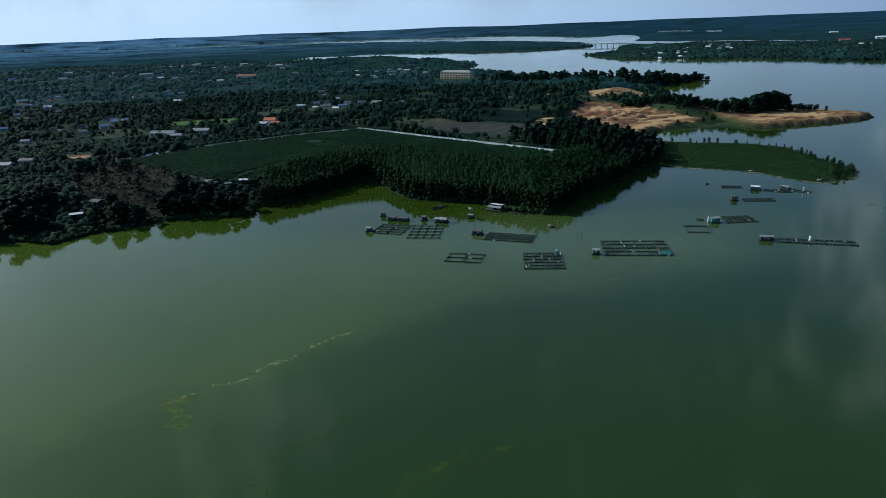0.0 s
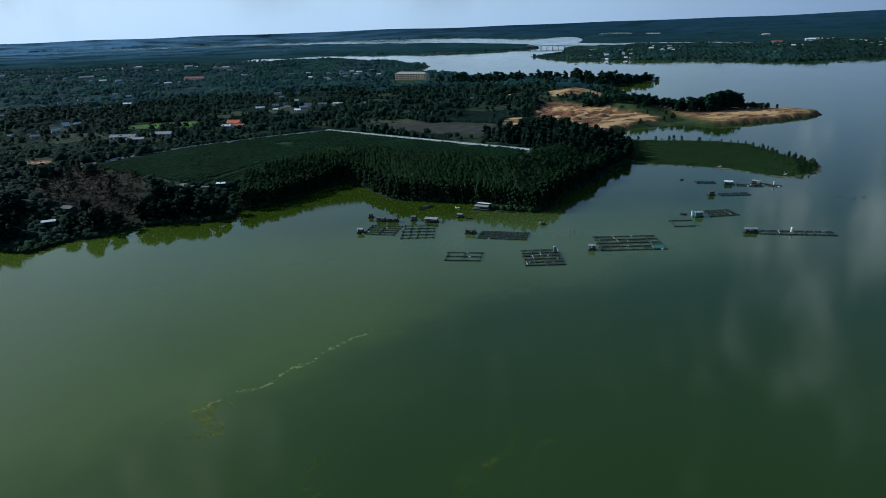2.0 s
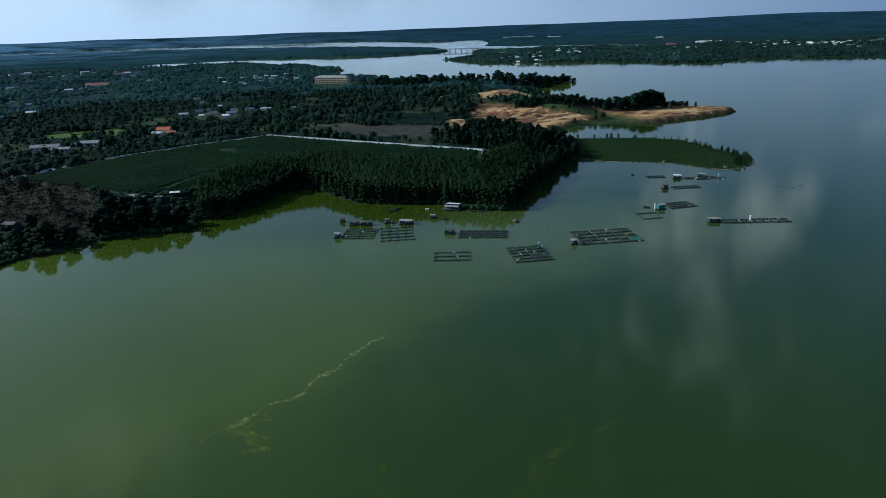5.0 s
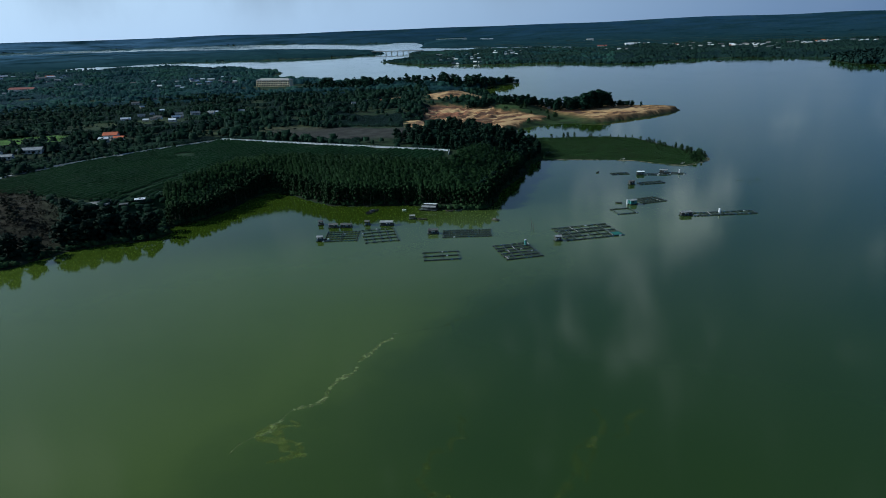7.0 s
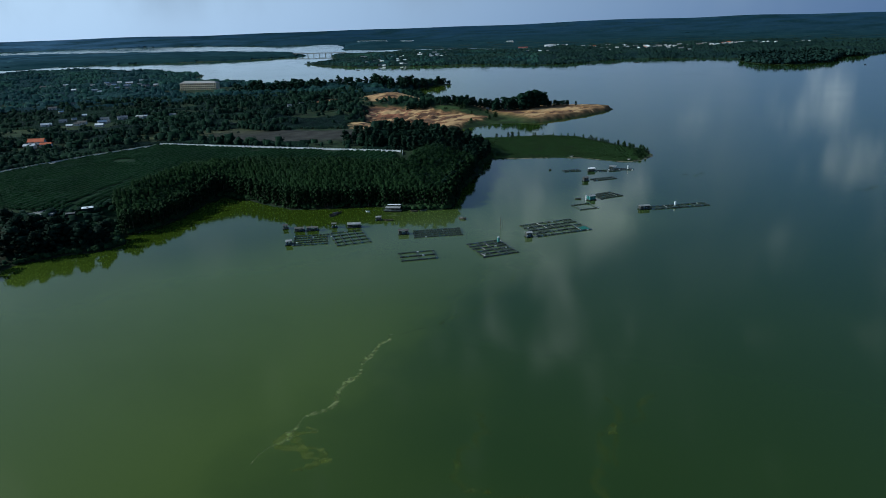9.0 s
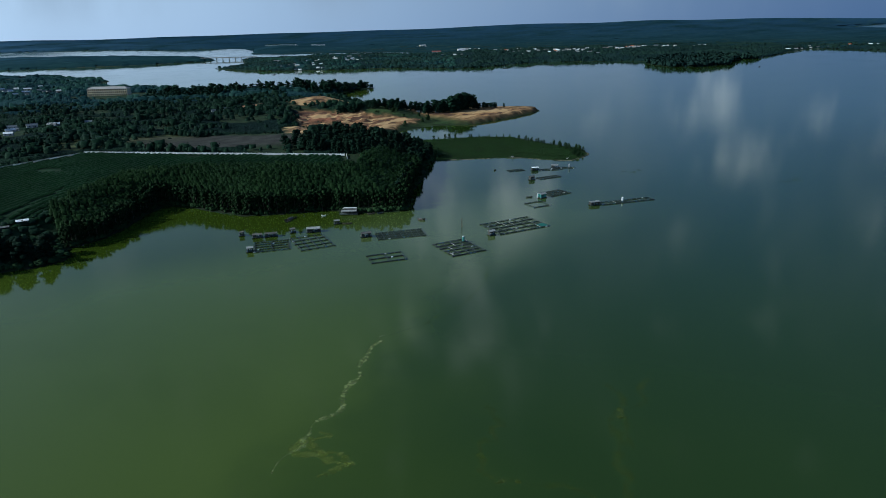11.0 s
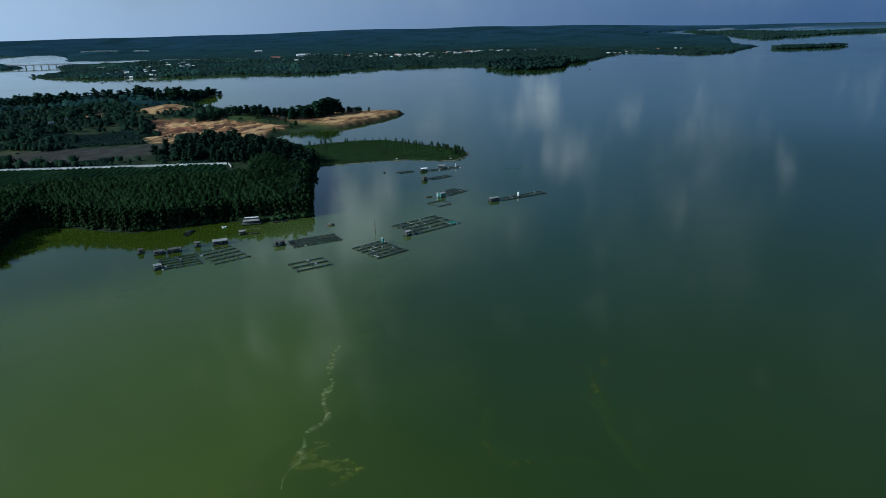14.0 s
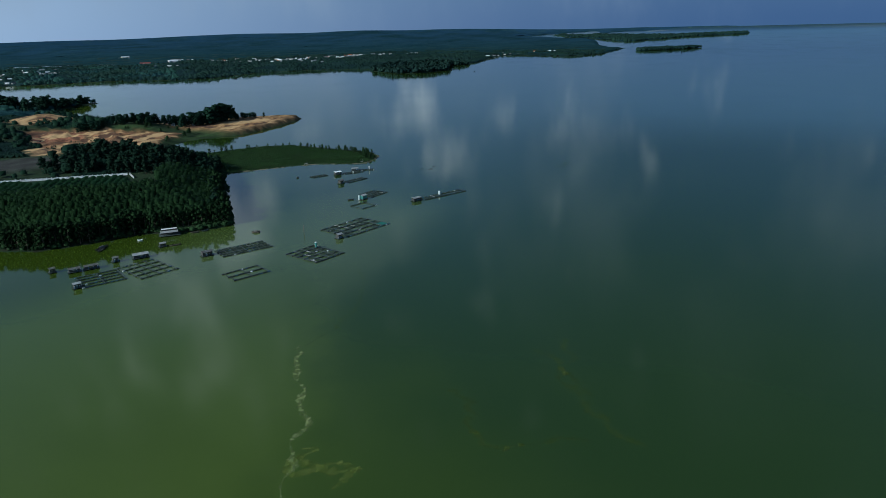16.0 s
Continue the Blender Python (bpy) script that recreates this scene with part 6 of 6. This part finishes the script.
def garden_track():
    """Pale trodden track inside the grey wall."""
    pts = np.array([(3, 628), (-52, 607), (-105, 580), (-145, 555), (-173, 520)], float)
    t = np.linspace(0, len(pts) - 1.001, 120)
    i = t.astype(int)
    c = pts[i] + (pts[i + 1] - pts[i]) * (t - i)[:, None]
    d = np.gradient(c, axis=0)
    d /= np.linalg.norm(d, axis=1, keepdims=True)
    nrm = np.stack([-d[:, 1], d[:, 0]], 1)
    bm = bmesh.new()
    rows = []
    for k, (p, n) in enumerate(zip(c, nrm)):
        row = []
        for s, up in ((-1.5, -0.3), (-1.3, 0.28), (1.3, 0.28), (1.5, -0.3)):
            q = p + n * (s + 0.15 * math.sin(k * 1.7))
            row.append(bm.verts.new((q[0], q[1], gz(q[0], q[1]) + up)))
        rows.append(row)
    for a, b in zip(rows, rows[1:]):
        for k in range(3):
            bm.faces.new((a[k], b[k], b[k + 1], a[k + 1]))
    bmesh.ops.recalc_face_normals(bm, faces=bm.faces)
    tagged(part("path", bm, M_CONC), "pale trodden track along the plantation's grey wall", "path", kind="structure")


garden_track()

# ================= buildings =================


def windows(root, lx, ly, z0, h, per, mat, sides=(-1, 1)):
    """Windows with a frame round each pane on both long sides."""
    frame_ob = pane_ob = None
    w = min(1.6, lx / per * 0.55)
    for sy in sides:
        for k in range(per):
            x = -lx / 2 + lx * (k + 0.5) / per
            mt = Matrix.Translation((x, sy * (ly / 2 + 0.02), z0)) @ Matrix.Rotation(0 if sy < 0 else math.pi, 4, 'Z')
            if frame_ob is None:
                bm = bmesh.new()
                for sx in (-1, 1):
                    add_box(bm, sx * w / 2, 0, 0, 0.12, 0.16, h)
                add_box(bm, 0, 0, h, w + 0.2, 0.2, 0.12)
                add_box(bm, 0, -0.04, -0.12, w + 0.3, 0.26, 0.12)
                frame_ob = part("window", bm, M_PLASTER, root)
                frame_ob.matrix_basis = mt
                bm = bmesh.new()
                add_box(bm, 0, 0.02, 0, w - 0.1, 0.06, h)
                pane_ob = part("pane", bm, M_GLASS, frame_ob, "dark window pane")
            else:
                f = again(frame_ob, root, mt)
                again(pane_ob, f, Matrix.Identity(4))


def building(x, y, head, lx, ly, h, rise, roof, wall, label, per=4, name="house", category="house", over=0.6, group="", z=None, sides=(-1, 1)):
    """A plain block with a door, windows and an overhanging two-pitched roof."""
    z = gz(x, y) if z is None else z
    root = thing(name, label, category, pose(x, y, z, 0, 0, head), group)
    bm = bmesh.new()
    add_box(bm, 0, 0, -1.0, lx, ly, h + 1.0, 0, 0.03)
    part("wall", bm, wall, root)
    bm = bmesh.new()
    oy, ox = ly / 2 + over, lx / 2 + over
    lo, hi = h - 0.1, h + rise
    prof = [(-oy, lo), (0, hi), (oy, lo), (oy, lo + 0.22), (0, hi + 0.22), (-oy, lo + 0.22)]
    A = [bm.verts.new((-ox, a, b)) for a, b in prof]
    B = [bm.verts.new((ox, a, b)) for a, b in prof]
    for k in range(6):
        bm.faces.new((A[k], A[(k + 1) % 6], B[(k + 1) % 6], B[k]))
    for e, s in ((A, 1), (B, -1)):
        bm.faces.new([e[q] for q in (0, 5, 4, 1)][::s])
        bm.faces.new([e[q] for q in (1, 4, 3, 2)][::s])
    bmesh.ops.recalc_face_normals(bm, faces=bm.faces)
    rf = part("roof", bm, roof, root)
    bm = bmesh.new()
    add_tube(bm, (-ox, 0, hi + 0.24), (ox, 0, hi + 0.24), 0.16, 0.16, 6)
    part("ridge", bm, roof, rf)
    bm = bmesh.new()
    for s in (-1, 1):
        v = [bm.verts.new(c) for c in ((s * lx / 2, -ly / 2, h - 0.05), (s * lx / 2, ly / 2, h - 0.05), (s * lx / 2, 0, hi - 0.1), (s * (lx / 2 - 0.2), -ly / 2, h - 0.05), (s * (lx / 2 - 0.2), ly / 2, h - 0.05), (s * (lx / 2 - 0.2), 0, hi - 0.1))]
        for f in ((0, 1, 2), (5, 4, 3), (0, 3, 4, 1), (1, 4, 5, 2), (2, 5, 3, 0)):
            bm.faces.new([v[q] for q in f])
    part("gable", bm, wall, root)
    bm = bmesh.new()
    add_box(bm, lx * 0.12, -ly / 2 - 0.03, 0, 1.2, 0.1, 2.1, 0, 0.02)
    part("door", bm, M_BOAT, root, "dark door")
    windows(root, lx, ly, 1.0, min(1.3, h - 1.5), per, M_GLASS, sides)
    return root


def facing(x, y):
    return -math.degrees(math.atan2(x - EYE_O[0], y - EYE_O[1]))


# the orange-roofed house and its white-roofed front, the sheds and the red-roofed hall
building(-80, 698, -22, 12, 7, 4.4, 2.2, M_TILE, M_PLASTER, "house with an orange tiled roof beyond the wall", 4)
building(-74, 686, -22, 8, 5, 3.0, 1.2, M_TILE, M_PLASTER, "low annex with an orange tiled roof", 3)
building(-86, 687, -22, 8, 6, 3.0, 1.2, M_WHITE, M_PLASTER, "small house with a bright white sheet roof", 3)
building(-170, 648, -14, 22, 8, 3.0, 1.6, M_TIN, M_PLASTER, "long shed with a pale grey sheet roof", 6, "shed", "shed", group="sheds")
building(-158, 633, -14, 16, 6, 2.8, 1.2, M_TIN, M_PLASTER, "long low shed with a white roof", 5, "shed", "shed", group="sheds")
building(-140, 657, -12, 18, 8, 3.0, 1.5, M_TIN, M_PLASTER, "wide shed with a weathered zinc roof", 5, "shed", "shed", group="sheds")
building(-254, 530, -12, 13, 6, 3.0, 1.5, M_TIN, M_PLASTER, "shed with a pale zinc roof behind the bank trees", 5, "shed", "shed", group="sheds")
building(-242, 541, -12, 10, 6, 3.2, 1.2, M_TINOLD, M_PLASTER, "small shed with a grey roof", 3, "shed", "shed", group="sheds")
building(-210, 1508, -35, 52, 12, 7.0, 3.0, M_REDROOF, M_PLASTER, "long hall with a dull red roof", 9, "hall", "hall")
building(1578, 2088, -45, 34, 12, 6.0, 3.0, M_REDROOF, M_PLASTER, "building with a dull red roof across the lake", 6, "hall", "hall")
floating_hut(-158.5, 397.5, 8, 6.5, 4.0, 2.2, M_WHITE, M_PLANKWALL, "small hut with a white roof on the grassy bank", 0.6, 0.5, gz(-158.5, 397.5), "bank_hut", "hut", False)
floating_hut(-152.5, 414.5, -35, 7.0, 5.0, 2.2, M_TINOLD, M_PLANKWALL, "broken-roofed grey hut under the dry slope", 0.9, 0.5, gz(-152.5, 414.5), "bank_hut", "hut", False)
floating_hut(-71.5, 441.0, -12, 5.0, 3.2, 1.9, M_WHITE, M_PLANKWALL, "hut with a white roof at the field's edge", 0.6, 0.5, gz(-71.5, 441), "bank_hut", "hut", False)
floating_hut(-80.5, 436.5, -12, 4.0, 3.0, 2.0, M_TINOLD, M_PLANKWALL, "small grey shed at the field's edge", 0.4, 0.4, gz(-80.5, 436.5), "bank_hut", "hut", False)


def slab():
    bm = bmesh.new()
    add_box(bm, 0, 0, -0.5, 16, 12, 0.9, 0, 0.03)
    root = thing("concrete_platform", "flat grey concrete platform below the plantation", "platform", pose(-94, 447, gz(-94, 447) + 0.3, 0, 0, -20))
    part("top", bm, M_GREYWALL, root)


slab()


def school():
    """Three storeys with galleries of windows under a hipped roof."""
    cx, cy, head, lx, ly, fl = 193, 1252, -45, 66, 12, 3.7
    z = gz(cx, cy)
    root = thing("school_building", "long three-storey cream building with rows of windows", "building", pose(cx, cy, z, 0, 0, head))
    bm = bmesh.new()
    add_box(bm, 0, 0, -2, lx, ly, 3 * fl + 2, 0, 0.05)
    part("wall", bm, M_CREAM, root)
    for k in range(1, 4):
        bm = bmesh.new()
        add_box(bm, 0, 0, k * fl - 0.35, lx + 0.8, ly + 1.6, 0.35, 0, 0.03)
        part("cornice", bm, M_PLASTER, root)
    pil = None
    for k in range(20):
        mt = Matrix.Translation((-lx / 2 + lx * k / 19, -ly / 2 - 0.45, 0))
        if pil is None:
            bm = bmesh.new()
            add_box(bm, 0, 0, -1, 0.6, 0.7, 3 * fl + 1, 0, 0.03)
            pil = part("pilaster", bm, M_CREAM, root)
            pil.matrix_basis = mt
        else:
            again(pil, root, mt)
    fr = pn = None
    for f in range(3):
        for k in range(19):
            mt = Matrix.Translation((-lx / 2 + lx * (k + 0.5) / 19, -ly / 2 - 0.03, f * fl + 1.0))
            if fr is None:
                bm = bmesh.new()
                add_box(bm, 0, -0.05, -0.15, 2.8, 0.4, 0.15)
                for s in (-1, 0, 1):
                    add_box(bm, s * 1.25, 0, 0, 0.12, 0.14, 2.1)
                fr = part("window", bm, M_PLASTER, root)
                fr.matrix_basis = mt
                bm = bmesh.new()
                add_box(bm, 0, 0.02, 0, 2.4, 0.06, 2.1)
                pn = part("pane", bm, M_GLASS, fr, "dark window pane")
            else:
                o = again(fr, root, mt)
                again(pn, o, Matrix.Identity(4))
    bm = bmesh.new()
    h0 = 3 * fl
    base = [bm.verts.new(c) for c in ((-lx / 2 - 1, -ly / 2 - 1, h0), (lx / 2 + 1, -ly / 2 - 1, h0), (lx / 2 + 1, ly / 2 + 1, h0), (-lx / 2 - 1, ly / 2 + 1, h0))]
    top = [bm.verts.new(c) for c in ((-lx / 2 + 6, 0, h0 + 3.2), (lx / 2 - 6, 0, h0 + 3.2))]
    for f in ((base[0], base[1], top[1], top[0]), (base[1], base[2], top[1]), (base[2], base[3], top[0], top[1]), (base[3], base[0], top[0]), (base[3], base[2], base[1], base[0])):
        bm.faces.new(f)
    part("roof", bm, M_CONC, root, "pale hipped roof")


school()

kinds = [
    (M_WHITE, M_PLASTER, 0.42, "village house with a bright white sheet roof"),
    (M_TIN, M_PLASTER, 0.40, "village house with a pale zinc roof"),
    (M_WHITE, M_CREAM, 0.55, "cream village house with a white roof"),
    (M_TINOLD, M_PLASTER, 0.45, "village house with a weathered grey roof"),
    (M_TILE, M_CREAM, 0.55, "village house with an orange tile roof"),
]
protos = []
order = [0, 1, 0, 2, 1, 3, 0, 1, 2, 0, 1, 3, 0, 1, 2, 3, 0, 1, 1, 4]
n_ = 0
for rows in (HOUSES,):
    for x, y, L in rows:
        k = order[n_ % len(order)]
        head = facing(x, y) + g_v.uniform(-28, 28)
        if len(protos) <= k and all(pk != k for pk, _ in protos) or all(pk != k for pk, _ in protos):
            roof, wall, asp, lab = kinds[k]
            b = building(x, y, head, 16, 16 * asp, 3.0, 2.0, roof, wall, lab, 2, group="village houses", sides=(-1,))
            b.matrix_basis = b.matrix_basis @ Matrix.Diagonal((L / 16, L / 16 * 0.9, min(1.5, (L / 16) ** 0.5), 1))
            protos.append((k, b))
        else:
            b = dict(protos)[k]
            o = copy_thing(b, Matrix.Identity(4))
            s = L / 16
            o.matrix_basis = Matrix.Translation((x, y, gz(x, y))) @ Matrix.Rotation(radians(head), 4, 'Z') @ Matrix.Diagonal((s, s * 0.9, min(1.5, s ** 0.5), 1))
        n_ += 1


def bridge():
    a, b = Vector((888, 2585, 0)), Vector((1022, 2470, 0))
    mid = (a + b) / 2
    L, head = (b - a).length + 30, math.degrees(math.atan2(b.y - a.y, b.x - a.x))
    z = float(sheet_z(math.hypot(mid.x - EYE_O[0], mid.y - EYE_O[1])))
    root = thing("road_bridge", "low grey concrete road bridge on many piers", "bridge", pose(mid.x, mid.y, z, 0, 0, head))
    bm = bmesh.new()
    add_box(bm, 0, 0, 8.0, L, 10, 1.4, 0, 0.1)
    part("deck", bm, M_CONC, root)
    for s in (-1, 1):
        bm = bmesh.new()
        add_box(bm, 0, s * 4.8, 9.4, L, 0.3, 1.0, 0, 0.03)
        part("parapet", bm, M_CONC, root)
    pier = None
    for k in range(9):
        mt = Matrix.Translation((-L / 2 + L * (k + 0.5) / 9, 0, 0))
        if pier is None:
            bm = bmesh.new()
            for s in (-1, 1):
                add_tube(bm, (0, s * 3, -4), (0, s * 3, 7.2), 0.8, 0.8, 8)
            add_box(bm, 0, 0, 7.0, 2.0, 9.5, 1.0, 0, 0.05)
            pier = part("pier", bm, M_CONC, root)
            pier.matrix_basis = mt
        else:
            again(pier, root, mt)


bridge()
for x, y, hd, L in ((700, 1500, 20, 14), (640, 1560, 30, 16), (690, 1545, 40, 12), (1180, 1180, -30, 14), (1130, 1205, -25, 10), (1060, 1215, -20, 12), (1330, 740, 10, 12), (1285, 990, 30, 12)):
    boat(x, y, hd, L, "dark long boat far out on the lake", canopy=True)
